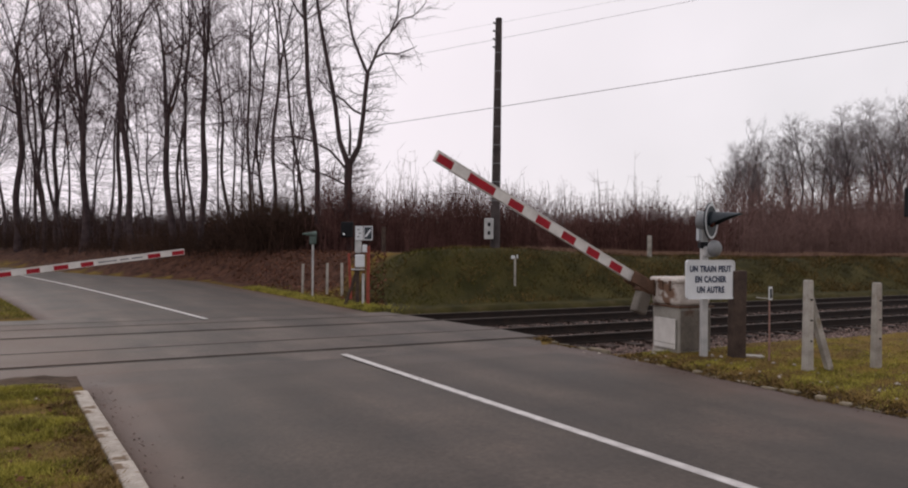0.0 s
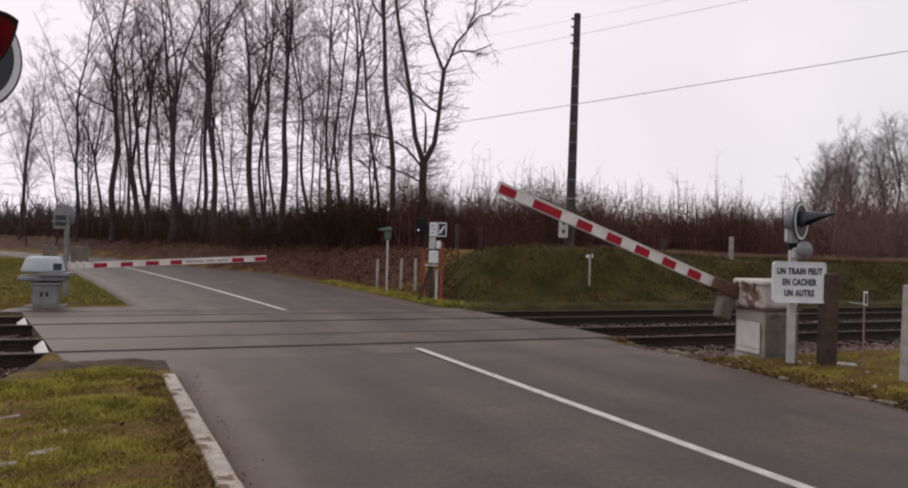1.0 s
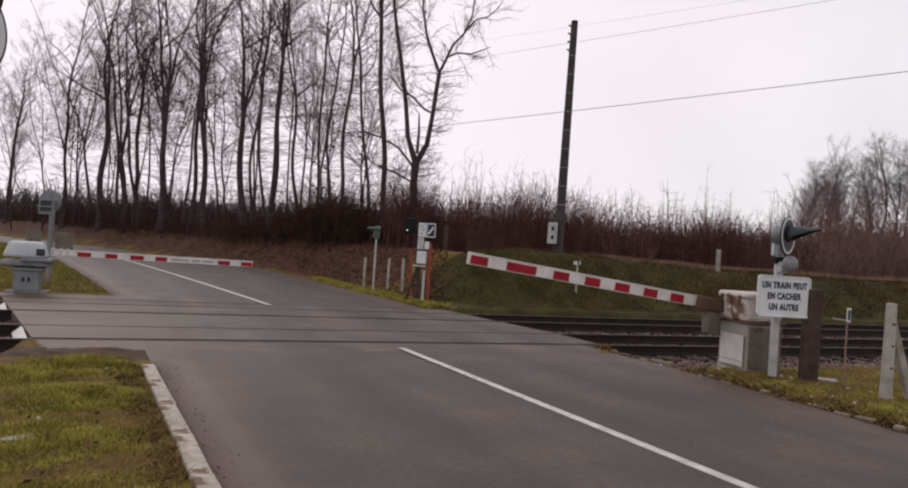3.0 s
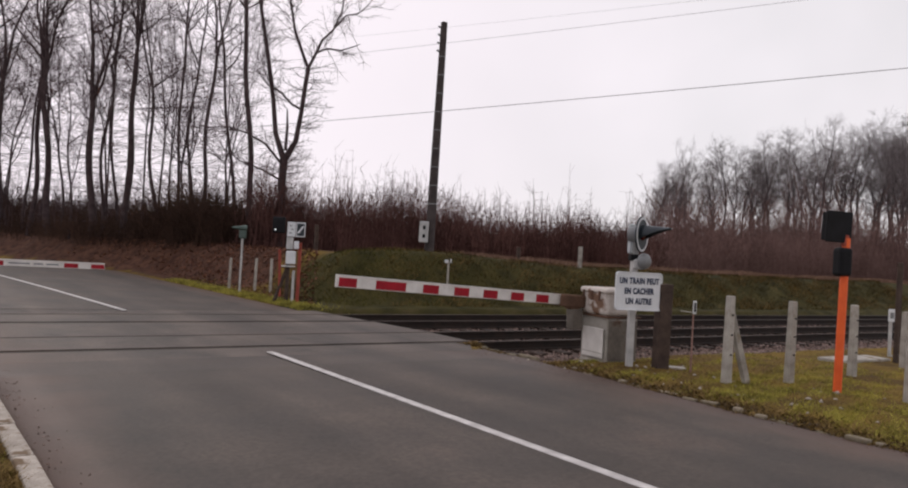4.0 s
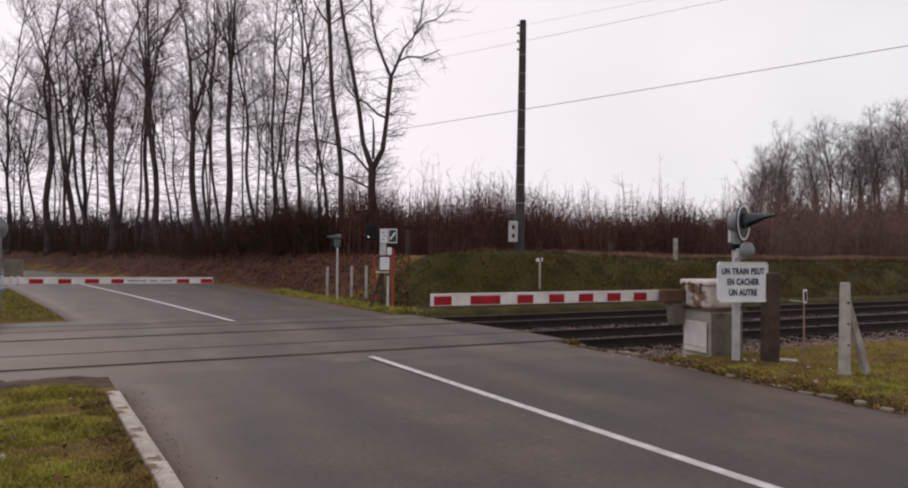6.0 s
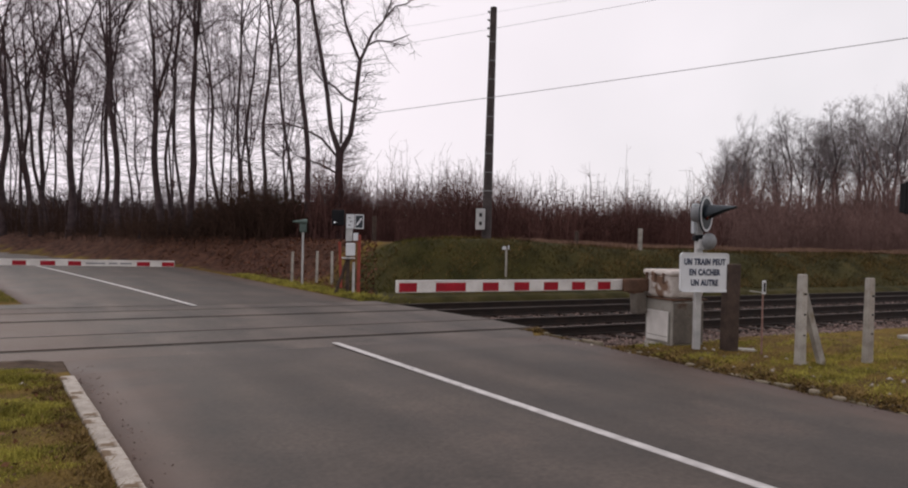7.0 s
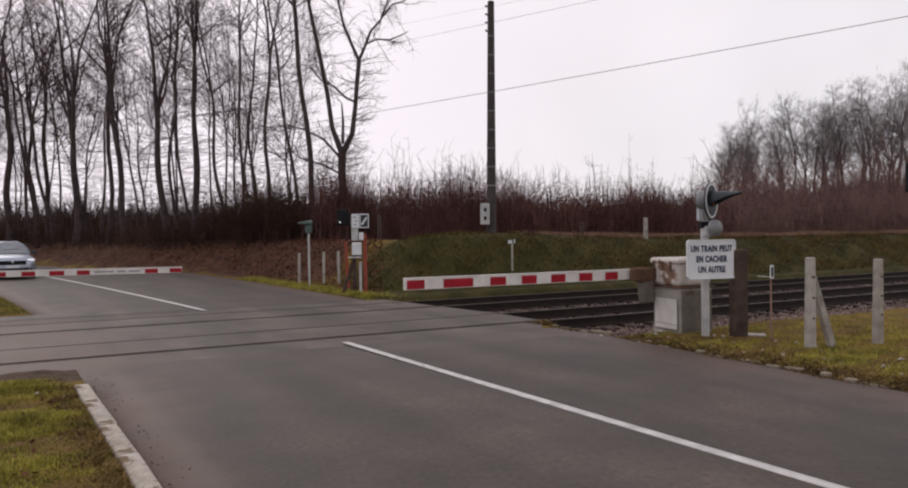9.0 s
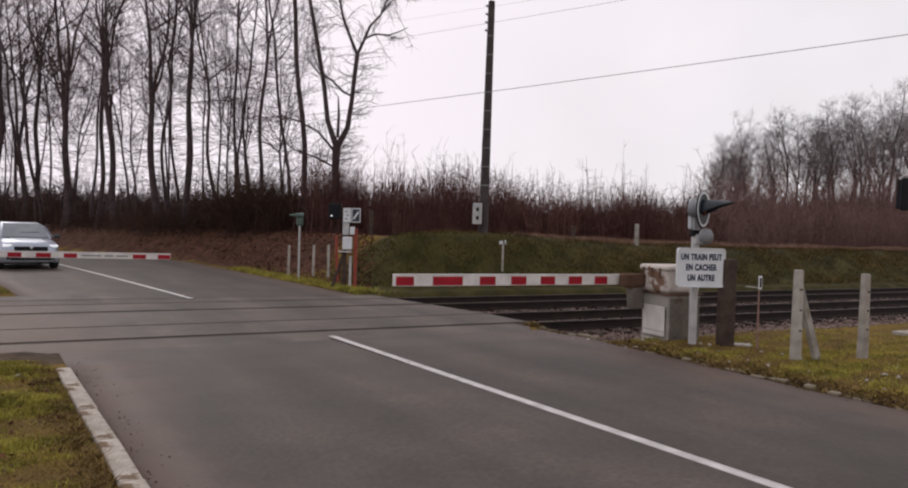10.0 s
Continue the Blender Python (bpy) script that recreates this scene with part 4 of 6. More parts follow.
# ---- far side: signal cluster, lamp on a slim pole, stakes ----
fs = thing("crossing_signal", pose(-2.52, 19.65, 0.0), "red-edged signal post with white boxes and small signs", "signal", "road signals")
part("post", box(0.0, 0.0, 1.0, 0.10, 0.10, 2.1, 0.012), DARK_WOOD, fs, "dark wooden post")
part("rail_guard", box(-0.17, 0.0, 0.85, 0.07, 0.07, 1.3, 0.01, 2, pose(0, 0, 0, 0, -3, 0)), ORANGE_RED, fs, "red-painted guard bar")
part("rail_guard", box(0.30, 0.0, 0.85, 0.09, 0.07, 1.7, 0.01), ORANGE_RED, fs, "red-painted guard bar")
part("grey_stake", box(0.17, -0.08, 0.45, 0.07, 0.05, 0.95, 0.01), GALV, fs, "pale stake")
part("brace", cyl((-0.36, 0, -0.05), (0.0, 0, 1.05), 0.05, n=8), DARK_WOOD, fs)
part("telephone_box", box(0.08, -0.12, 1.28, 0.26, 0.16, 0.36, 0.03), SIGN_WHITE, fs, "white telephone box")
part("small_box", box(0.21, -0.12, 1.63, 0.13, 0.08, 0.22, 0.02), SIGN_WHITE, fs, "small white box")
part("shelf", box(0.02, -0.1, 1.04, 0.36, 0.2, 0.04, 0.01), GALV, fs)
part("arm_plate", box(0.02, -0.04, 1.68, 0.18, 0.05, 0.34, 0.01), GALV, fs)
part("signal_head", box(-0.30, -0.02, 2.16, 0.34, 0.16, 0.44, 0.03), BLACK, fs, "black signal head")
part("lamp", lathe([(0.0, 0.0), (0.022, 0.0), (0.022, 0.02), (0.0, 0.025)], 12, pose(-0.38, -0.11, 2.03, 90)), HEADLAMP, fs, "small bright lamp")
pl = part("sign_plate", box(0.05, -0.1, 2.06, 0.22, 0.015, 0.40, 0.006, 1), SIGN_WHITE, fs, "small white sign with grey marks")
for k in range(3):
    part("sign_bar", box(0.05 + (0.02 if k % 2 else -0.02), -0.11, 1.96 + 0.10 * k, 0.07, 0.006, 0.03, 0, 1), GREY_DARK, pl)
pl = part("sign_plate", box(0.30, -0.1, 2.06, 0.25, 0.015, 0.40, 0.006, 1), SIGN_WHITE, fs, "small dark sign with a pale rim")
part("sign_face", box(0.30, -0.11, 2.06, 0.20, 0.006, 0.34, 0, 1), BLACK_BLUE, pl, "dark face")
part("sign_bar", box(0, 0, 0, 0.05, 0.004, 0.24, 0, 1), SIGN_WHITE, pl, m=pose(0.30, -0.115, 2.06, 0, 35, 0))

lp = thing("crossing_signal", pose(-4.39, 22.73, 0.0), "slim pale pole with a dark green lamp head", "signal", "road signals")
part("pole", cyl((0, 0, -0.05), (0, 0, 1.75), 0.035, n=10), GALV, lp, "slim pale pole")
part("lamp_head", joined(box(0, 0, 1.92, 0.22, 0.14, 0.36, 0.05, 3), cyl((-0.30, -0.2, 2.08), (0.1, 0, 2.08), 0.02, 0.10, 10)), DARK_GREEN, lp, "dark green lamp head")
for x, y, h in ((-4.99, 24.02, 1.05), (-4.03, 23.36, 1.05), (-3.38, 22.41, 1.06)):
    st = part("stake", box(0, 0, h / 2 - 0.02, 0.075, 0.075, h + 0.04, 0.01), CONCRETE)
    st.matrix_basis = pose(x, y, float(terrain(x, y)), 0, random.uniform(-1, 1), 30)
    tagged(st, "slim pale concrete stake on the verge", "stake", "far verge stakes")

# rear of a signal beyond the far barrier
rs = thing("crossing_signal", pose(-11.86, 17.2, -0.28), "rear of a grey signal with two dull plates", "signal", "road signals")
part("post", box(0.0, 0.0, 1.1, 0.10, 0.10, 2.3, 0.012), GREY_DARK, rs)
part("backing_board", lathe([(0.0, 0.0), (0.30, 0.0), (0.30, 0.03), (0.0, 0.03)], 32, pose(-0.10, 0.05, 2.42, 90)), GREY_DARK, rs, "round grey backing board from behind")
part("rear_box", joined(box(-0.1, -0.1, 2.28, 0.42, 0.03, 0.40, 0.01), box(-0.1, -0.13, 2.28, 0.5, 0.03, 0.04, 0.01)), GREY_DARK, rs, "grey framed box")
part("rear_panel", box(-0.1, -0.128, 2.30, 0.30, 0.02, 0.28, 0.01), BLACK_BLUE, rs, "dark panel")
part("plate", box(-0.42, -0.06, 1.42, 0.42, 0.02, 0.44, 0.01), DARK_METAL, rs, "dull grey plate from behind")
part("plate", box(0.42, -0.06, 1.42, 0.50, 0.02, 0.44, 0.01), DARK_METAL, rs, "dull grey plate from behind")

# stakes on the bank
for x, y, zt, cap in ((2.10, 21.5, 1.36, True),):
    zb = float(terrain(x, y))
    st = thing("marker_stake", pose(x, y, zb), "pale stake with a forked tag on the grassy bank", "stake")
    part("stake", box(0, 0, 0.38, 0.06, 0.05, 0.92, 0.008), CONCRETE, st)
    part("tag", joined(box(-0.06, 0, 0.87, 0.12, 0.02, 0.10, 0.004, 1), box(0.07, 0, 0.89, 0.04, 0.02, 0.12, 0.004, 1)), SIGN_WHITE, st, "white forked tag")
for x, y, h, dark in ((7.55, 26.0, 0.80, False), (5.2, 26.2, 0.55, True), (-2.3, 25.0, 0.9, True)):
    st = part("stake", box(0, 0, h / 2 - 0.05, 0.13, 0.12, h + 0.1, 0.015), DARK_WOOD if dark else CONCRETE)
    st.matrix_basis = pose(x, y, float(terrain(x, y)), 0, 0, 20)
    tagged(st, "dark stump of a post on the bank" if dark else "short white marker post on the bank", "post", "bank posts")


# ---- wooden pole with equipment box ----
PX, PY = 1.60, 23.4
pz = float(terrain(PX, PY))
pole = thing("utility_pole", pose(PX, PY, pz, 0.4, 0.55, 0), "dark tarred wooden utility pole with a grey box", "pole")
part("shaft", cyl((0, 0, -0.3), (0, 0, 7.75), 0.165, 0.110, 20, 0.02), POLE_WOOD, pole, "dark timber shaft")
for k in range(4):
    part("insulator_pin", cyl((-0.09, -0.02, 7.55 - 0.27 * k), (-0.19, -0.02, 7.6 - 0.27 * k), 0.03, 0.035, 8), GREY_DARK, pole)
for k in range(9):
    part("band", lathe([(0.145 - 0.0045 * k, 0.0), (0.157 - 0.0045 * k, 0.0), (0.157 - 0.0045 * k, 0.03), (0.145 - 0.0045 * k, 0.03)], 20, pose(0, 0, 1.6 + 0.62 * k), True), GREY_DARK, pole)
eb = part("equipment_box", box(-0.23, -0.20, 0.66, 0.30, 0.2, 0.70, 0.02), GALV, pole, "grey steel equipment box")
part("knob", box(-0.23, -0.305, 0.80, 0.09, 0.02, 0.12, 0.006, 1), BLACK, eb, "dark knob")
part("knob", box(-0.23, -0.305, 0.52, 0.09, 0.02, 0.12, 0.006, 1), BLACK, eb, "dark knob")


def cable(p0, p1, sag, radius):
    p0, p1 = np.array(p0, float), np.array(p1, float)
    q = np.linspace(0, 1, 41)[:, None]
    pts = p0 + (p1 - p0) * q
    pts[:, 2] -= sag * 4 * (q * (1 - q))[:, 0]
    v, f = tube_mesh([(pts, np.full(41, radius))], 6)
    return tagged(place("overhead_cable", mesh_np("overhead_cable", v, f), CABLE), "thin grey overhead cable across the sky", "cable", "overhead cables")


cable((-33.0, 57.0, 7.6), (30.0, 17.0, 10.1), 0.35, 0.014)
cable((-33.0, 59.0, 12.4), (30.0, 19.0, 13.5), 0.4, 0.008)
cable((-33.0, 62.0, 15.0), (34.0, 22.0, 15.4), 0.4, 0.005)


# ---- trees ----
def tree_data(seed, height, radius, lean=0.0, bow=0.0, fork_at=8.0, forks=(0.0,), limbs=24, twigs=6, low_twigs=34, big_limbs=4):
    """A bare forest tree, root at the origin: tubes for the trunk and leaders, sticks for limbs, branches and twigs.
    lean: sideways metres for each metre of height; bow: how far the stem swings out; forks: each leader's own slant."""
    g = np.random.default_rng(seed)
    tubes, segs = [], []

    def grow(p, d, length, n, wob, up):
        pts = [np.array(p, float)]
        d = np.array(d, float)
        for _ in range(n):
            d = d + g.normal(0, wob, 3) + np.array([0, 0, up])
            d /= np.linalg.norm(d)
            pts.append(pts[-1] + d * length / n)
        return pts

    def unit(d):
        return d / np.linalg.norm(d)

    ph, kink = g.uniform(0, 6.28), g.uniform(0.07, 0.17)

    def stem(z):
        q = min(max(z, 0) / (height * 0.9), 1)
        return np.array([lean * z + bow * math.sin(math.pi * q) + kink * math.sin(ph + z * 0.9), kink * math.sin(2 * ph + z * 0.7), z])

    radius *= 0.68
    n_t = 8
    trunk = [stem(-0.4 if k == 0 else fork_at * k / n_t) for k in range(n_t + 1)]
    tubes.append((trunk, [radius * (1.3 if k == 0 else 1.04 - 0.34 * k / n_t) for k in range(n_t + 1)]))
    r_top = radius * 0.72
    slope = (stem(fork_at + 0.5) - stem(fork_at - 0.5))
    tops = []
    for i, slant in enumerate(forks):
        main = len(forks) == 1 or i == 0
        d = unit(slope + np.array([slant, g.normal(0, 0.12) if len(forks) > 1 else 0.0, 0.0]))
        L = (height - fork_at) * (1.0 if main else g.uniform(0.82, 0.98))
        pts = [trunk[-1]]
        for k in range(10):
            pull = np.array([-slant * 0.035, 0, 0.05])
            d = unit(d + g.normal(0, 0.085, 3) * np.array([1, 1, 0.3]) + pull)
            pts.append(pts[-1] + d * L / 10)
        r0 = r_top * (0.98 if len(forks) == 1 else (0.80 if main else 0.66))
        tops.append((pts, [r0 * (1 - 0.94 * (k / 10) ** 0.75) + 0.009 for k in range(11)]))
    tubes += tops
    # a few strong side limbs that strike out and turn upwards
    strong = []
    for k in range(big_limbs):
        pts, rr = tops[k % len(tops)]
        i = min(int(8 * (k + g.random()) / big_limbs), 7)
        az = g.choice((0.0, math.pi)) + g.normal(0, 0.6)
        lp = grow(pts[i], unit(np.array([math.cos(az), math.sin(az), g.uniform(0.7, 1.5)])), g.uniform(0.30, 0.48) * (height - fork_at), 10, 0.13, 0.05)
        r0 = min(rr[i] * 0.62, radius * 0.42)
        strong.append((lp, [r0 * (1 - 0.9 * (j / 10) ** 0.8) + 0.007 for j in range(11)]))
    tubes += strong
    for no, (pts, rr) in enumerate(tops + strong):
        count = limbs if no < len(tops) else limbs // 3
        for k in range(count):
            q = (k + g.random()) / count
            fpos = q * 9.99
            i = int(fpos)
            p = pts[i] + (pts[i + 1] - pts[i]) * (fpos - i)
            az, el = g.uniform(0, 6.28), g.uniform(0.35, 1.05)
            d = np.array([math.cos(az) * math.cos(el), math.sin(az) * math.cos(el), math.sin(el)])
            L = (1.3 + 3.0 * (1 - q) ** 0.8) * g.uniform(0.6, 1.25) * (1.0 if no < len(tops) else 0.6)
            lp = grow(p, d, L, 6, 0.13, 0.05)
            lr = min(rr[i] * 0.52, 0.015 + 0.012 * L) * g.uniform(0.55, 1.05)
            for a in range(6):
                segs.append((lp[a], lp[a + 1], lr * (1 - 0.14 * a), lr * (0.86 - 0.14 * a) + 0.002))
            for b in range(twigs):
                w = g.uniform(0.2, 0.98) * 5.99
                i2 = int(w)
                p2 = lp[i2] + (lp[i2 + 1] - lp[i2]) * (w - i2)
                ax = unit(lp[i2 + 1] - lp[i2])
                bp = grow(p2, unit(ax + g.normal(0, 0.5, 3)), L * g.uniform(0.22, 0.5), 3, 0.18, 0.05)
                br = lr * 0.36 + 0.003
                for a in range(3):
                    segs.append((bp[a], bp[a + 1], br * (1 - 0.25 * a), br * (0.75 - 0.25 * a) + 0.002))
                ax = unit(bp[3] - bp[0])
                for c in range(4):
                    p3 = bp[0] + (bp[3] - bp[0]) * g.uniform(0.2, 1.0)
                    segs.append((p3, p3 + unit(ax + g.normal(0, 0.55, 3)) * g.uniform(0.3, 0.8), 0.006, 0.0035))
    # fine, nearly level, drooping twigs on the trunk
    for k in range(low_twigs):
        z = fork_at * g.uniform(0.22, 1.15)
        az = g.uniform(0, 6.28)
        d = np.array([math.cos(az), math.sin(az), g.uniform(0.0, 0.45)])
        lp = grow(stem(z), unit(d), g.uniform(1.0, 2.8), 4, 0.12, -0.06)
        for a in range(4):
            segs.append((lp[a], lp[a + 1], 0.014 - 0.0025 * a, 0.0115 - 0.0025 * a))
        for c in range(6):
            p3 = lp[1] + (lp[4] - lp[1]) * g.uniform(0.0, 1.0)
            segs.append((p3, p3 + unit(d + g.normal(0, 0.5, 3) * np.array([1, 1, 0.4])) * g.uniform(0.3, 0.8), 0.006, 0.003))
    return tubes, segs


def make_tree(m, label, group, bark=None, twig=None, tufts=0, **shape):
    tubes, segs = tree_data(**shape)
    root = thing("tree", m, label, "tree", group)
    v, f = tube_mesh(tubes)
    me = mesh_np("trunk", v, f)
    me.polygons.foreach_set("use_smooth", np.ones(len(f), dtype=bool))
    place("trunk", me, bark or BARK, root)
    p0, p1, r0, r1 = (np.array([s[i] for s in segs]) for i in range(4))
    v, f = prisms(p0, p1, r0, r1)
    place("crown", mesh_np("crown", v, f), twig or TWIG, root, "bare branches and fine twigs")
    if tufts:
        g = np.random.default_rng(shape["seed"] + 900)
        pick = g.integers(0, len(p1), tufts)
        c = np.repeat(p1[pick], 14, axis=0) + g.normal(0, 0.22, (tufts * 14, 3))
        place("withered_leaves", leaf_quads(c, 0.07, g), LEAVES, root, "clusters of withered brown leaves")
    return root


def leaf_quads(c, size, g, flat=0.0):
    n = len(c)
    a = g.normal(0, 1, (n, 3))
    b = g.normal(0, 1, (n, 3))
    if flat:
        a[:, 2] *= 1 - flat
        b[:, 2] *= 1 - flat
    a /= np.linalg.norm(a, axis=1, keepdims=True)
    b -= a * (a * b).sum(1, keepdims=True)
    b /= np.linalg.norm(b, axis=1, keepdims=True)
    s = g.uniform(0.5, 1.2, (n, 1)) * size
    v = np.stack([c - a * s, c + b * s * 0.6, c + a * s, c - b * s * 0.6], axis=1).reshape(-1, 3)
    return mesh_np("leaves", v, np.arange(4 * n).reshape(-1, 4))


WOOD = "bare trees of the wood"
LBL = "tall bare winter tree with dark bark"
# x, y, height, trunk radius, lean, bow, seed, fork height, the leaders' slants
EDGE_TREES = (
    (-41.9, 62.3, 27.4, 0.22, -0.021, -0.11, 101, 11.6, (0.0,)),
    (-36.0, 58.2, 26.0, 0.40, 0.029, -0.04, 102, 11.0, (-0.14, 0.12)),
    (-32.6, 55.6, 22.9, 0.19, -0.101, 0.14, 103, 10.8, (0.0,)),
    (-31.5, 54.8, 23.2, 0.18, -0.089, -0.21, 104, 11.0, (0.0,)),
    (-30.1, 53.7, 23.2, 0.26, 0.007, -0.28, 105, 11.6, (0.10, -0.16)),
    (-26.1, 50.1, 23.8, 0.40, -0.059, 0.34, 106, 7.0, (-0.22, 0.26, 0.04)),
    (-22.8, 46.9, 20.2, 0.13, 0.034, 0.11, 107, 9.5, (0.0,)),
    (-21.8, 45.9, 21.7, 0.22, -0.012, 0.19, 108, 12.0, (-0.12, 0.10)),
    (-19.8, 43.7, 21.3, 0.28, -0.073, 0.03, 109, 10.1, (-0.05, 0.16)),)
MID_TREES = (
    (-17.4, 41.2, 9.9, 0.11, -0.081, -0.12, 110, 3.9, (0.0,)),
    (-15.8, 39.9, 19.9, 0.30, -0.057, -0.03, 111, 7.6, (-0.02, 0.30)),
    (-15.3, 39.5, 18.0, 0.14, 0.027, -0.02, 112, 8.5, (0.0,)),
    (-14.7, 40.5, 18.0, 0.13, -0.080, -0.08, 113, 8.5, (0.0,)),
    (-13.6, 38.4, 19.2, 0.20, 0.007, 0.01, 114, 10.1, (0.0, -0.16)),
    (-14.0, 40.0, 18.0, 0.12, 0.001, 0.02, 115, 8.5, (0.0,)),
    (-11.8, 38.0, 18.0, 0.15, -0.128, 0.20, 116, 8.0, (0.0, 0.22)),
    (-10.9, 38.2, 18.0, 0.13, 0.002, -0.11, 117, 11.0, (-0.06, 0.20)),
    (-10.4, 38.7, 18.0, 0.12, 0.031, -0.36, 118, 8.5, (0.0,)),)
NEAR_TREES = (
    (-9.4, 36.9, 18.0, 0.16, 0.020, 0.10, 119, 9.5, (-0.04, 0.20)),
    (-7.1, 35.1, 17.0, 0.13, -0.126, 0.01, 120, 8.5, (0.0,)),
    (-6.1, 33.4, 18.0, 0.20, -0.094, 0.14, 121, 11.0, (0.0, 0.18)),
    (-65.0, 77.7, 20.1, 0.42, 0.105, 0.24, 122, 10.1, (-0.1, 0.12)),
    (-52.4, 68.4, 16.5, 0.29, 0.056, 0.02, 123, 9.7, (0.0,)),
    (-42.1, 62.4, 18.2, 0.22, -0.028, 0.02, 124, 6.8, (-0.14, 0.12)),
    (-37.6, 59.5, 20.2, 0.20, -0.067, -0.42, 125, 7.1, (-0.12, 0.14)),
    (-32.5, 55.7, 20.9, 0.24, -0.005, -0.03, 126, 9.3, (0.0, -0.2)),
    (-29.5, 53.1, 20.3, 0.20, -0.150, -0.17, 127, 9.6, (0.0,)),)
for x, y, h, r, le, bw, seed, fk, forks in EDGE_TREES + MID_TREES + NEAR_TREES:
    big = r > 0.18
    make_tree(pose(x, y, float(terrain(x, y))), LBL if big else "slender bare winter tree with dark bark", WOOD, seed=seed, height=h, radius=r, lean=le, bow=bw, fork_at=fk, forks=forks,
              limbs=13 if big else 10, twigs=4, big_limbs=6 if big else 3, tufts=22 if seed % 3 == 1 else 0)


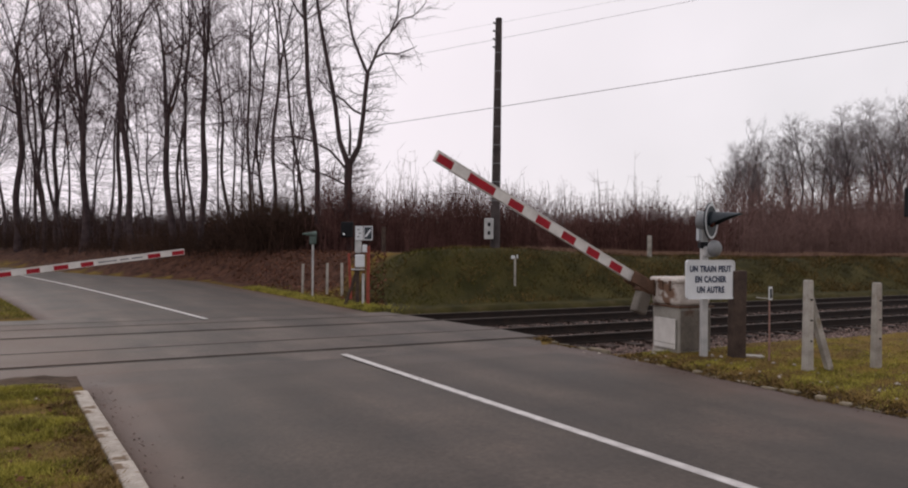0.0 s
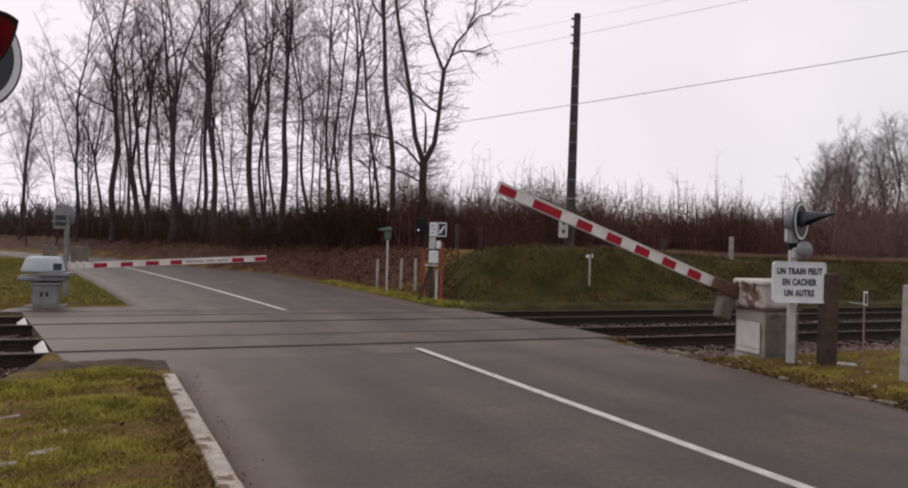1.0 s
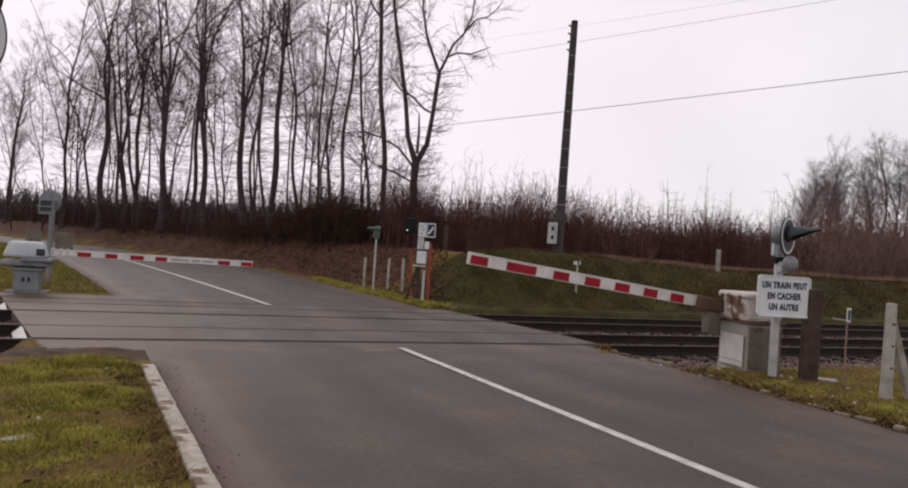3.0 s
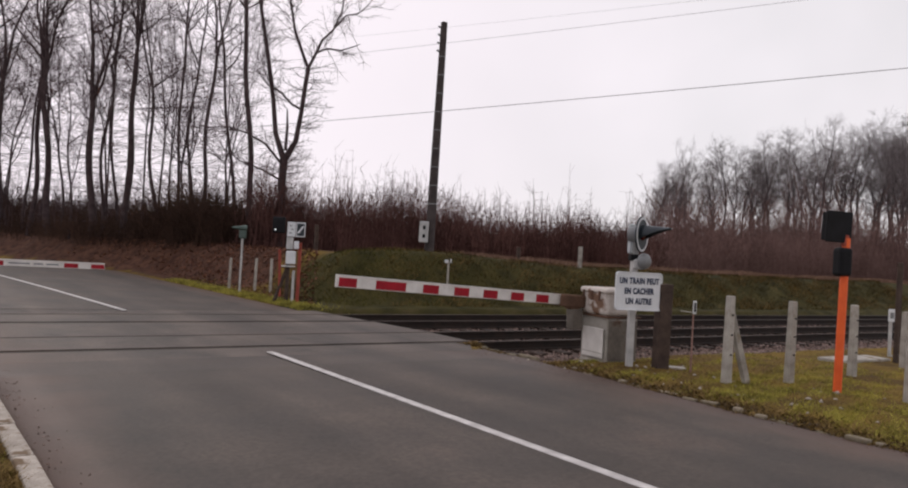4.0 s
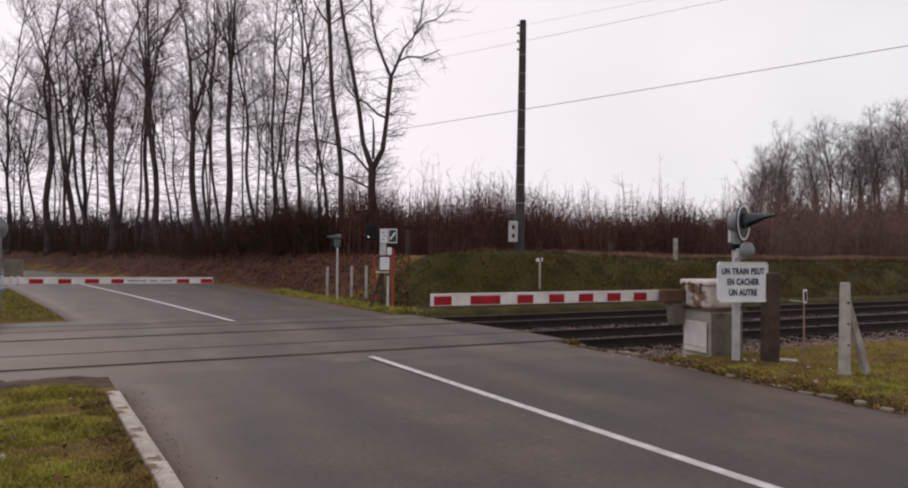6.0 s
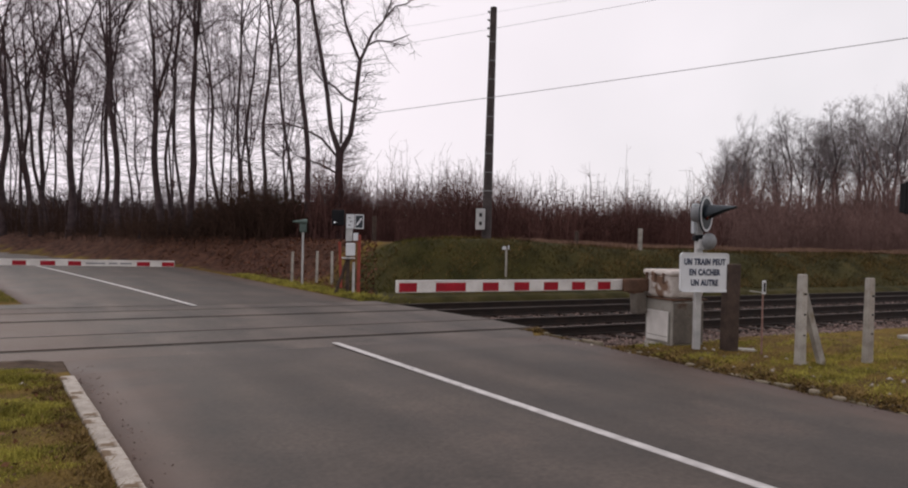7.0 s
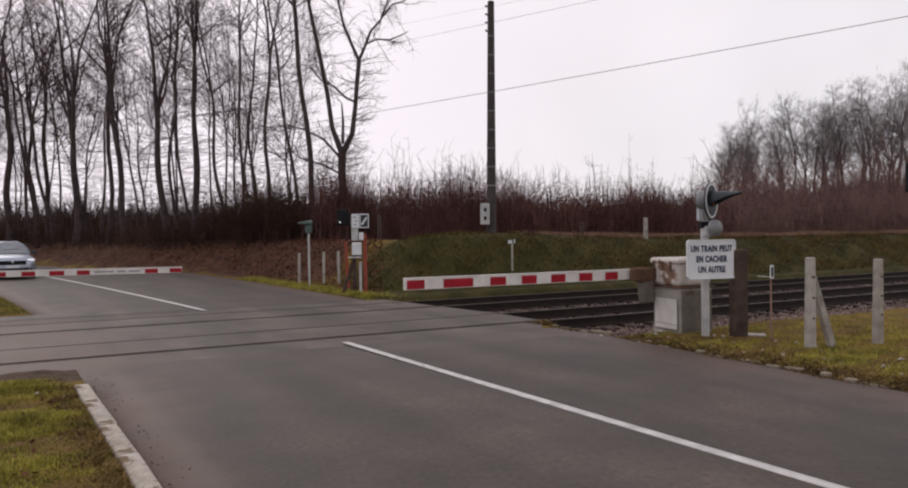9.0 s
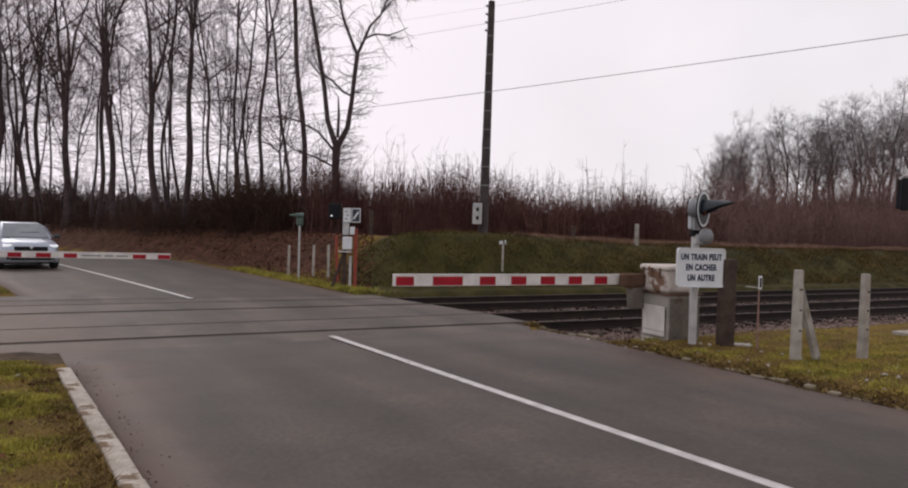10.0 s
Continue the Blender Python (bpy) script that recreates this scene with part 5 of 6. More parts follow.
def forked_tree():
    """The forked oak at the wood's edge: a short bole, two long leaders and a broad open crown."""
    g = np.random.default_rng(77)
    x, y = -4.4, 30.7
    root = thing("tree", pose(x, y, float(terrain(x, y))), "forked bare oak at the edge of the wood", "tree", WOOD)
    A = np.array
    bole = [A((0.05, 0, -0.4)), A((0.02, 0, 1.4)), A((-0.02, 0, 2.9)), A((0.0, 0, 4.0))]
    left = [A((-0.06, 0, 3.9)), A((-0.42, 0, 4.9)), A((-0.62, 0.1, 6.4)), A((-0.95, 0.1, 8.2)), A((-1.35, 0.1, 10.2)), A((-1.7, 0.2, 12.6)), A((-2.0, 0.2, 15)), A((-2.1, 0.2, 16.6))]
    right = [A((0.08, 0, 3.9)), A((0.46, -0.1, 4.6)), A((0.62, -0.1, 5.8)), A((0.72, -0.1, 7.0)), A((0.80, -0.1, 7.8))]
    up = [right[-1], A((0.5, -0.1, 8.5)), A((0.15, -0.1, 9.4)), A((-0.1, -0.1, 10.6)), A((-0.2, 0, 12.4)), A((-0.4, 0, 14.4))]
    out = [right[-1], A((1.05, -0.2, 8.3)), A((1.35, -0.3, 9.0)), A((1.8, -0.3, 9.5)), A((2.1, -0.3, 10.3)), A((2.3, -0.4, 11.6))]
    stub = [A((0.02, 0.05, 4.2)), A((0.05, 0.05, 5.2)), A((0.0, 0.05, 6.0))]
    lim = [A((1.15, -0.2, 8.5)), A((1.6, -0.5, 8.6)), A((2.2, -0.6, 8.55)), A((2.7, -0.6, 8.75)), A((3.0, -0.6, 8.9))]
    lim2 = [A((1.85, -0.3, 9.6)), A((2.3, -0.2, 10.2)), A((2.8, 0, 10.4)), A((3.3, 0, 10.9))]
    cross = [A((0.6, -0.1, 6.0)), A((0.2, 0, 6.2)), A((-0.3, 0, 6.7)), A((-0.9, 0.1, 7.0)), A((-1.4, 0.2, 7.6))]
    low1 = [A((-0.1, 0, 3.6)), A((-0.8, -0.2, 4.4)), A((-1.6, -0.3, 4.8)), A((-2.4, -0.3, 5.0)), A((-3.2, -0.3, 4.9))]
    low2 = [A((-0.1, 0, 2.9)), A((-0.9, 0, 3.3)), A((-1.8, 0.1, 3.6)), A((-2.7, 0.1, 4.2))]
    shapes = [(bole, (0.27, 0.22, 0.21, 0.23)), (left, (0.17, 0.13, 0.12, 0.11, 0.09, 0.07, 0.05, 0.02)), (right, (0.18, 0.14, 0.12, 0.12, 0.12)),
              (up, (0.09, 0.08, 0.07, 0.055, 0.04, 0.02)), (out, (0.09, 0.075, 0.065, 0.05, 0.04, 0.02)), (stub, (0.09, 0.07, 0.03)),
              (lim, (0.06, 0.05, 0.04, 0.03, 0.015)), (lim2, (0.05, 0.04, 0.03, 0.015)), (cross, (0.06, 0.055, 0.05, 0.035, 0.02)),
              (low1, (0.07, 0.06, 0.045, 0.03, 0.015)), (low2, (0.06, 0.05, 0.035, 0.015))]
    v, f = tube_mesh([(p, [0.8 * q for q in r]) for p, r in shapes])
    me = mesh_np("trunk", v, f)
    me.polygons.foreach_set("use_smooth", np.ones(len(f), dtype=bool))
    place("trunk", me, BARK, root)
    segs = []
    for no, (pts, rr) in enumerate(shapes):
        count = (30, 40, 30, 24, 20, 2, 9, 9, 16, 22, 18)[no]
        for k in range(count):
            w = g.uniform(0.3 if no < 2 else 0.1, 0.99) * (len(pts) - 1)
            i = int(w)
            p = pts[i] + (pts[i + 1] - pts[i]) * (w - i)
            d = (pts[i + 1] - pts[i]) / np.linalg.norm(pts[i + 1] - pts[i]) * 0.5 + g.normal(0, 0.6, 3)
            if no in (0, 2):
                d = np.array([g.choice([-1, 1, 1]) * g.uniform(0.6, 1), g.normal(0, 0.5), g.uniform(0, 0.35)])
            L = g.uniform(0.5, 1.4)
            for a in range(3):
                d = d / np.linalg.norm(d)
                p2 = p + d * L / 3
                r = min(0.017, rr[i] * 0.4) * (1 - 0.28 * a)
                segs.append((p, p2, r, r * 0.72))
                for c in range(3):
                    d3 = d + g.normal(0, 0.6, 3)
                    q = p + (p2 - p) * g.random()
                    segs.append((q, q + d3 / np.linalg.norm(d3) * g.uniform(0.2, 0.7), 0.008, 0.004))
                p, d = p2, d + g.normal(0, 0.25, 3) + np.array([0, 0, 0.08])
    p0, p1, r0, r1 = (np.array([s[i] for s in segs]) for i in range(4))
    v, f = prisms(p0, p1, r0, r1)
    place("crown", mesh_np("crown", v, f), TWIG, root, "open crown of fine bare twigs")


forked_tree()

# trees deeper in the wood, along the road's bend and in the far wood, from a few kinds
kinds = []
for k in range(6):
    kinds.append(make_tree(pose(-46 + 2.6 * k, 61 + 0.6 * k, 0.9), LBL, WOOD, seed=40 + k, height=16 + (k % 3) * 1.5, radius=0.10 + 0.03 * (k % 3), lean=0.02 * (k - 2), bow=0.12 * (k - 3), fork_at=5 + k * 0.7,
                           forks=((0.0,), (-0.12, 0.14), (0.0, 0.2))[k % 3], limbs=20, twigs=5, low_twigs=14, tufts=10 if k == 2 else 0))
g = np.random.default_rng(8)
for k in range(28):
    az = radians(g.uniform(12, 46))
    D = g.uniform(45, 68) if az < radians(30) else g.uniform(60, 85)
    x, y = -math.sin(az) * D, math.cos(az) * D
    while x * RN[0] + y * RN[1] < float(right_edge(x * RD[0] + y * RD[1])) + 4:
        x, y = x * 1.05, y * 1.05
    sc = g.uniform(0.85, 1.05) * (1.0 if az < radians(34) else 0.9)
    copy_thing(kinds[k % 6], pose(x, y, float(terrain(x, y)) - 0.1, 0, 0, g.uniform(0, 360)) @ Matrix.Diagonal((sc, sc, sc, 1)))
far_kinds = []
for k in range(4):
    far_kinds.append(make_tree(pose(36 + 6.5 * k, 84 - 2.2 * k, 1.2), "slender bare tree in the hazy wood across the field", "far wood across the field", bark=TRUNK_HAZED, twig=TWIG_HAZED, seed=60 + k, height=15.5 + 0.9 * k, radius=0.24, lean=0.008 * k,
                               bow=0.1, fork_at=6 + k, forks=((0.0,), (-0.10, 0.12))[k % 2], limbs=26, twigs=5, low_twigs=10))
for k in range(110):
    q = g.random() ** 0.8
    az = radians(20.5 + 32 * q)
    D = g.uniform(80, 112)
    x, y = math.sin(az) * D, math.cos(az) * D
    h = (0.64 + 0.36 * min(1, q * 2.6)) * g.uniform(0.88, 1.06) * D / 92
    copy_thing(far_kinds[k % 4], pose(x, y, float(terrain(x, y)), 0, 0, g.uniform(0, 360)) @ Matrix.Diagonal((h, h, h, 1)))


# ---- scrub and undergrowth ----
def scrub(name, centres, heights, material, label, stems=11, twigs=7, spread=0.7, seed=1, thick=0.016, lean=0.28):
    g = np.random.default_rng(seed)
    heights = heights * g.uniform(0.55, 1.2, len(heights))
    n = len(centres)
    base = np.repeat(centres, stems, axis=0) + np.concatenate([g.normal(0, spread * 0.5, (n * stems, 2)), np.zeros((n * stems, 1))], axis=1)
    h = np.repeat(heights, stems) * g.uniform(0.45, 1.1, n * stems)
    tip_off = np.concatenate([g.normal(0, lean, (n * stems, 2)) * h[:, None], h[:, None]], axis=1)
    mid = base + tip_off * np.array([0.35, 0.35, 0.55]) + g.normal(0, 0.06, (n * stems, 3))
    tip = base + tip_off
    base[:, 2] -= 0.1
    p0, p1 = [base, mid], [mid, tip]
    r0 = [np.full(len(base), thick), np.full(len(base), thick * 0.75)]
    r1 = [np.full(len(base), thick * 0.75), np.full(len(base), thick * 0.35)]
    for _ in range(twigs):
        q = g.uniform(0.15, 1.0, (len(base), 1))
        s = np.where(q < 0.55, base + (mid - base) * q / 0.55, mid + (tip - mid) * (q - 0.55) / 0.45)
        d = g.normal(0, 1, (len(base), 3)) + np.array([0, 0, 0.9])
        d /= np.linalg.norm(d, axis=1, keepdims=True)
        p0.append(s)
        p1.append(s + d * g.uniform(0.2, 0.6, (len(base), 1)) * np.minimum(h, 2)[:, None] * 0.6)
        r0.append(np.full(len(base), thick * 0.55))
        r1.append(np.full(len(base), thick * 0.28))
    v, f = prisms(np.concatenate(p0), np.concatenate(p1), np.concatenate(r0), np.concatenate(r1))
    return tagged(place(name, mesh_np(name, v, f), material), label, "shrubs", kind="stuff")


def fan(n, az0, az1, d0, d1, seed):
    g = np.random.default_rng(seed)
    az, D = np.radians(g.uniform(az0, az1, n)), g.uniform(d0, d1, n)
    x, y = np.sin(az) * D, np.cos(az) * D
    return np.stack([x, y, terrain(x, y)], -1), np.degrees(az), D


c, az, D = fan(900, -10, 54, 30, 52, 21)
g = np.random.default_rng(31)
su_, sv_ = g.uniform(28, 100, 420), g.uniform(23.0, 36, 420)
sx_, sy_ = su_ * CU - sv_ * SU, su_ * SU + sv_ * CU
c = c[coords(c[:, 0], c[:, 1])[1] > 22.8]
c = np.concatenate([c, np.stack([sx_, sy_, terrain(sx_, sy_)], -1)])
az, D = np.degrees(np.arctan2(c[:, 0], c[:, 1])), np.minimum(np.hypot(c[:, 0], c[:, 1]), 60)
tall = 1.12 * (1.85 + 0.75 * smooth((10 - az) / 8) + 0.3 * np.sin(az * 0.45) + 0.25 * np.sin(az * 1.3)) * (0.75 + D / 110)
# clumps farther right take the scrub colour with haze mixed in
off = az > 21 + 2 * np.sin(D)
scrub("scrub", c[~off], tall[~off], SCRUB, "dense reddish-brown leafless scrub on the field", seed=3, thick=0.013, twigs=12, stems=12, lean=0.24)
scrub("scrub", c[off], tall[off], SCRUB_HAZED, "reddish leafless scrub along the railway, paled for haze", seed=18, thick=0.013, twigs=12, stems=12, lean=0.24)
c, az, D = fan(320, -10, 22, 31, 46, 22)
scrub("saplings", c, np.random.default_rng(5).uniform(2.3, 4.2, 320), SCRUB, "thin upright saplings above the scrub", stems=4, twigs=9, spread=0.5, seed=6, thick=0.012, lean=0.07)
c, az, D = fan(900, -60, -5, 58, 100, 28)
cu_, cv_, cs_, cr_ = coords(c[:, 0], c[:, 1])
ok = cr_ > right_edge(cs_) + 4
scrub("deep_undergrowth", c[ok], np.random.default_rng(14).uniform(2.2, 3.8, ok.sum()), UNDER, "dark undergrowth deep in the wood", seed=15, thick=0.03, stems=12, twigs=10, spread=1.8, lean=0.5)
c, az, D = fan(900, -46, -6, 35, 66, 23)
cu_, cv_, cs_, cr_ = coords(c[:, 0], c[:, 1])
ok = cr_ > right_edge(cs_) + 2.2
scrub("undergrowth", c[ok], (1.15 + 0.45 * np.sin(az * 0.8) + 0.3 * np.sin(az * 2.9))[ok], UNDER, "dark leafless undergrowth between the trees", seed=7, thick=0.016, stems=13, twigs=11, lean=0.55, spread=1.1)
c, az, D = fan(200, -21, -8.5, 33, 40, 24)
cu_, cv_, cs_, cr_ = coords(c[:, 0], c[:, 1])
ok = cr_ > right_edge(cs_) + 3.0
c, az = c[ok], az[ok]
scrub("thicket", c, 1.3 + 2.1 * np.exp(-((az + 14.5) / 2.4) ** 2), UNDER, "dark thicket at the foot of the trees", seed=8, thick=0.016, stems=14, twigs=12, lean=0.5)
c, az, D = fan(1100, -46, -8, 34, 76, 41)
cu_, cv_, cs_, cr_ = coords(c[:, 0], c[:, 1])
ok = cr_ > right_edge(cs_) + 2.4
scrub("ground_brush", c[ok], np.random.default_rng(42).uniform(0.3, 1.5, ok.sum()) * (0.75 + 0.4 * np.sin(az[ok] * 1.7) + 0.2 * np.sin(az[ok] * 4.3)), UNDER, "low dark brush round the feet of the trees", seed=43, thick=0.013, stems=14, twigs=12, lean=0.7, spread=1.3)
c, az, D = fan(260, -44, -8, 46, 80, 29)
cu_, cv_, cs_, cr_ = coords(c[:, 0], c[:, 1])
ok = cr_ > right_edge(cs_) + 3
scrub("understory", c[ok], np.random.default_rng(16).uniform(3.0, 6.5, ok.sum()), TWIG, "thin leafless understory saplings in the wood", seed=17, thick=0.016, stems=3, twigs=16, spread=1.5, lean=0.13)
c, az, D = fan(90, -30, -9, 24, 36, 25)
cu_, cv_, cs_, cr_ = coords(c[:, 0], c[:, 1])
ok = (cr_ > right_edge(cs_) + 1.6) & (cv_ > 18)
scrub("brambles", c[ok], np.full(ok.sum(), 0.45), SCRUB, "low brown brambles on the leafy bank", seed=9, thick=0.010, stems=8, twigs=6, spread=1.2)
c, az, D = fan(800, 23, 56, 54, 90, 27)
c = c[coords(c[:, 0], c[:, 1])[1] > 26]
scrub("tall_scrub", c, np.random.default_rng(12).uniform(4.2, 7.0, len(c)), SCRUB_HAZED, "taller reddish-brown scrub before the far wood, paled for haze", seed=13, thick=0.026, stems=12, twigs=9, spread=1.6)
c, az, D = fan(900, -60, 62, 130, 190, 26)
scrub("far_hedge", c, np.random.default_rng(2).uniform(4, 8, 900), FAR_WOOD, "hazy grey far hedges on the horizon", seed=10, thick=0.10, stems=16, twigs=9, spread=5)


# ---- grass and leaves ----
def blades(name, x, y, height, material, label, seed, width=0.006, lean=0.6):
    g = np.random.default_rng(seed)
    n = len(x)
    z = terrain(x, y) - 0.01
    h = height * g.uniform(0.4, 1.3, n)
    a = g.uniform(0, 6.28, n)
    w = width * g.uniform(0.7, 1.4, n)
    lx, ly = g.normal(0, lean, n) * h, g.normal(0, lean, n) * h
    v = np.stack([np.stack([x - np.cos(a) * w, y - np.sin(a) * w, z], -1), np.stack([x + np.cos(a) * w, y + np.sin(a) * w, z], -1), np.stack([x + lx, y + ly, z + h], -1)], axis=1)
    return tagged(place(name, mesh_np(name, v.reshape(-1, 3), np.arange(3 * n).reshape(-1, 3)), material), label, "grass", kind="stuff")


def patchy(x, y, g, cut):
    return waves(x * 2.1 + 3, y * 2.1) + g.normal(0, 0.45, len(x)) > cut


g = np.random.default_rng(31)
s_, r_ = g.uniform(1.5, 10.0, 260000), 0.72 - np.abs(g.normal(0, 2.6, 260000))
x, y = sr_xy(s_, r_)
u_, v_, _, _ = coords(x, y)
tuft = waves(x * 4.1 + 2, y * 4.7) + 0.6 * waves(x * 1.3, y * 1.5 + 4)
near = (v_ < np.where(u_ < -1.6, 8.7, 9.4)) & (np.hypot(x, y) > 1.5)
ok = near & (tuft + g.normal(0, 0.3, len(x)) > -0.05)
blades("verge_grass", x[ok], y[ok], 0.032 + 0.03 * np.clip(tuft[ok], 0, 1), BLADE, "short mossy yellow-green grass of the verge", 32, 0.0045)
ok = near & (tuft + g.normal(0, 0.3, len(x)) < -0.05) & (g.random(len(x)) < 0.5)
blades("moss_patches", x[ok], y[ok], 0.020, BLADE_BROWN, "thin brownish grass and moss between the tufts", 38, 0.005, 0.9)
s_ = g.uniform(-1, 10, 170000)
r_ = right_edge(s_) + 0.10 + np.abs(g.normal(0, 3.0, 170000))
x, y = sr_xy(s_, r_)
u_, v_, _, _ = coords(x, y)
tuft = waves(x * 4.1 + 2, y * 4.7) + 0.6 * waves(x * 1.3, y * 1.5 + 4)
ok = (v_ < 8.75) & (tuft + g.normal(0, 0.35, len(x)) < -0.1) & (g.random(len(x)) < 0.6)
blades("moss_patches", x[ok], y[ok], 0.025, BLADE_BROWN, "thin brownish grass and moss between the tufts", 39, 0.006, 0.9)
ok = (v_ < np.where(u_ < 6.2, 9.8, 8.7)) & (tuft + g.normal(0, 0.35, len(x)) > 0.12)
blades("verge_grass", x[ok], y[ok], 0.042, BLADE, "short yellow-green grass round the fence posts", 33, 0.005)
s_ = 15.8 + 12 * g.random(8000) ** 1.3
r_ = right_edge(s_) + 0.1 + np.abs(g.normal(0, 0.42, 8000))
x, y = sr_xy(s_, r_)
u_, v_, _, _ = coords(x, y)
ok = v_ > 17.0
blades("roadside_grass", x[ok], y[ok], 0.10, BLADE, "yellowish grass strip along the far road edge", 34, 0.008)
s_ = g.uniform(15.8, 52, 70000)
r_ = left_edge(s_) - np.abs(g.normal(0, 4.5, 70000)) - 0.05
x, y = sr_xy(s_, r_)
u_, v_, _, _ = coords(x, y)
ok = (v_ > 18.0) & ((v_ > 18.3) | (u_ < -3.8) | (u_ > 0.2))
blades("roadside_grass", x[ok], y[ok], 0.09, BLADE_GREEN, "green-yellow grass on the inside of the bend", 35, 0.009)
u_, v_ = g.uniform(4, 40, 60000), g.uniform(17.3, 21.5, 60000)
x, y = uv_xy(u_, v_)
ok = patchy(x, y, g, -0.3) & (bank_share(x, y) > 0.02)
lush = ok & (u_ + g.normal(0, 1.5, len(x)) < 11.5)
blades("bank_grass", x[lush], y[lush], 0.11, BLADE_MID, "moist green grass at the end of the railway bank", 45, 0.009)
dull = ok & ~lush
blades("bank_grass", x[dull], y[dull], 0.10, BLADE_DARK, "dull olive-brown grass on the railway bank", 36, 0.009)
ok = (waves(x * 1.1, y * 1.7) + 0.7 * waves(x * 3.3, y * 2.9) + g.normal(0, 0.3, len(x)) > 0.25) & (bank_share(x, y) > 0.02)
blades("withered_grass", x[ok], y[ok], 0.13, BLADE_BROWN, "withered brown tufts on the railway bank", 40, 0.010, 0.8)
es_ = g.uniform(0.5, 10.2, 9000)
er_ = right_edge(es_) + 0.01 + np.abs(g.normal(0, 0.24, 9000)) + 0.06 * np.sin(es_ * 4.1)
ex_, ey_ = es_ * RD[0] + er_ * RN[0], es_ * RD[1] + er_ * RN[1]
blades("verge_litter", ex_, ey_, 0.045, BLADE_BROWN, "flattened brown grass and dirt along the road edge", 41, 0.016, 1.1)
ks_ = g.uniform(0.5, 8.8, 7000)
kr_ = 0.70 + 0.008 * (8.75 - ks_) - np.abs(g.normal(0, 0.10, 7000)) + 0.05 * np.sin(ks_ * 5.3) + 0.03 * np.sin(ks_ * 13.1)
kx_, ky_ = sr_xy(ks_, kr_)
blades("kerb_grass", kx_, ky_, 0.05, BLADE_BROWN, "brown grass creeping over the kerb", 44, 0.008, 1.0)
u_ = g.uniform(13, 60, 36000)
v_ = 20.4 + np.abs(g.normal(0, 1.0, 36000)) * np.where(u_ > 15, 2.2, 1.0)
x, y = uv_xy(u_, v_)
blades("dry_grass", x, y, 0.20, STRAW, "pale dry grass along the bank's crest", 37, 0.010)
az, D = np.radians(g.uniform(-32, -5, 26000)), g.uniform(19, 42, 26000)
x, y = np.sin(az) * D, np.cos(az) * D
u_, v_, s_, r_ = coords(x, y)
ok = (r_ > right_edge(s_) + 1.0) & (v_ > 17.6)
pts = np.stack([x[ok], y[ok], terrain(x[ok], y[ok]) + 0.02], -1)
tagged(place("leaf_litter", leaf_quads(pts, 0.07, g, 0.6), LEAVES), "brown dead leaves covering the bank", "leaves", kind="stuff")
s_, r_ = g.uniform(2, 9, 700), g.uniform(-4, 0.6, 700)
x, y = sr_xy(s_, r_)
pts = np.stack([x, y, terrain(x, y) + 0.02], -1)
tagged(place("fallen_leaves", leaf_quads(pts, 0.03, g, 0.7), LEAVES), "scattered dead leaves in the grass", "leaves", kind="stuff")


# ---- the car that comes round the bend ----
def loft(sections, m=None):
    bm = bmesh.new()
    rings = [[bm.verts.new(p) for p in sec] for sec in sections]
    k = len(rings[0])
    for a, b in zip(rings, rings[1:]):
        for i in range(k):
            bm.faces.new((a[i], a[(i + 1) % k], b[(i + 1) % k], b[i]))
    bm.faces.new(rings[0][::-1]), bm.faces.new(rings[-1])
    return bm


def body_section(x, w, z0, z1, shoulder):
    pts = [(-1, 0.06), (-1, shoulder), (-0.94, 0.86), (-0.80, 0.97), (-0.4, 1.0), (0.4, 1.0), (0.80, 0.97), (0.94, 0.86), (1, shoulder), (1, 0.06), (0.93, 0.0), (-0.93, 0.0)]
    return [(x, a * w, z0 + b * (z1 - z0)) for a, b in pts]


car = thing("car", pose(-17, 32, 0), "silver-blue hatchback with lit headlamps on the road", "car")
secs = [(2.12, 0.62, 0.36, 0.70, 0.5), (2.06, 0.76, 0.24, 0.84, 0.55), (1.9, 0.86, 0.22, 0.93, 0.6), (1.5, 0.905, 0.22, 1.00, 0.62), (1.0, 0.915, 0.22, 1.06, 0.64),
        (0.3, 0.92, 0.22, 1.07, 0.66), (-0.8, 0.92, 0.22, 1.08, 0.66), (-1.6, 0.905, 0.24, 1.09, 0.66), (-2.0, 0.86, 0.26, 1.05, 0.62), (-2.14, 0.74, 0.36, 0.95, 0.6)]
part("body", loft([body_section(*q) for q in secs]), CAR_PAINT, car, "silver-blue painted body", smooth=True)
cab = [(1.02, 0.80, 1.02, 1.05), (0.55, 0.76, 1.02, 1.34), (0.22, 0.70, 1.02, 1.55), (-0.3, 0.68, 1.02, 1.60), (-1.0, 0.67, 1.02, 1.58), (-1.55, 0.66, 1.02, 1.48), (-1.98, 0.68, 1.02, 1.10)]
part("cabin", loft([[(x, -w - 0.08, z0), (x, -w, z0 + (z1 - z0) * 0.85), (x, -w * 0.8, z1), (x, w * 0.8, z1), (x, w, z0 + (z1 - z0) * 0.85), (x, w + 0.08, z0)] for x, w, z0, z1 in cab]), CAR_PAINT, car, "painted roof and pillars", smooth=True)
ws = bmesh.new()
ws.faces.new([ws.verts.new(p) for p in ((1.03, -0.72, 1.075), (1.03, 0.72, 1.075), (0.275, 0.585, 1.545), (0.275, -0.585, 1.545))])
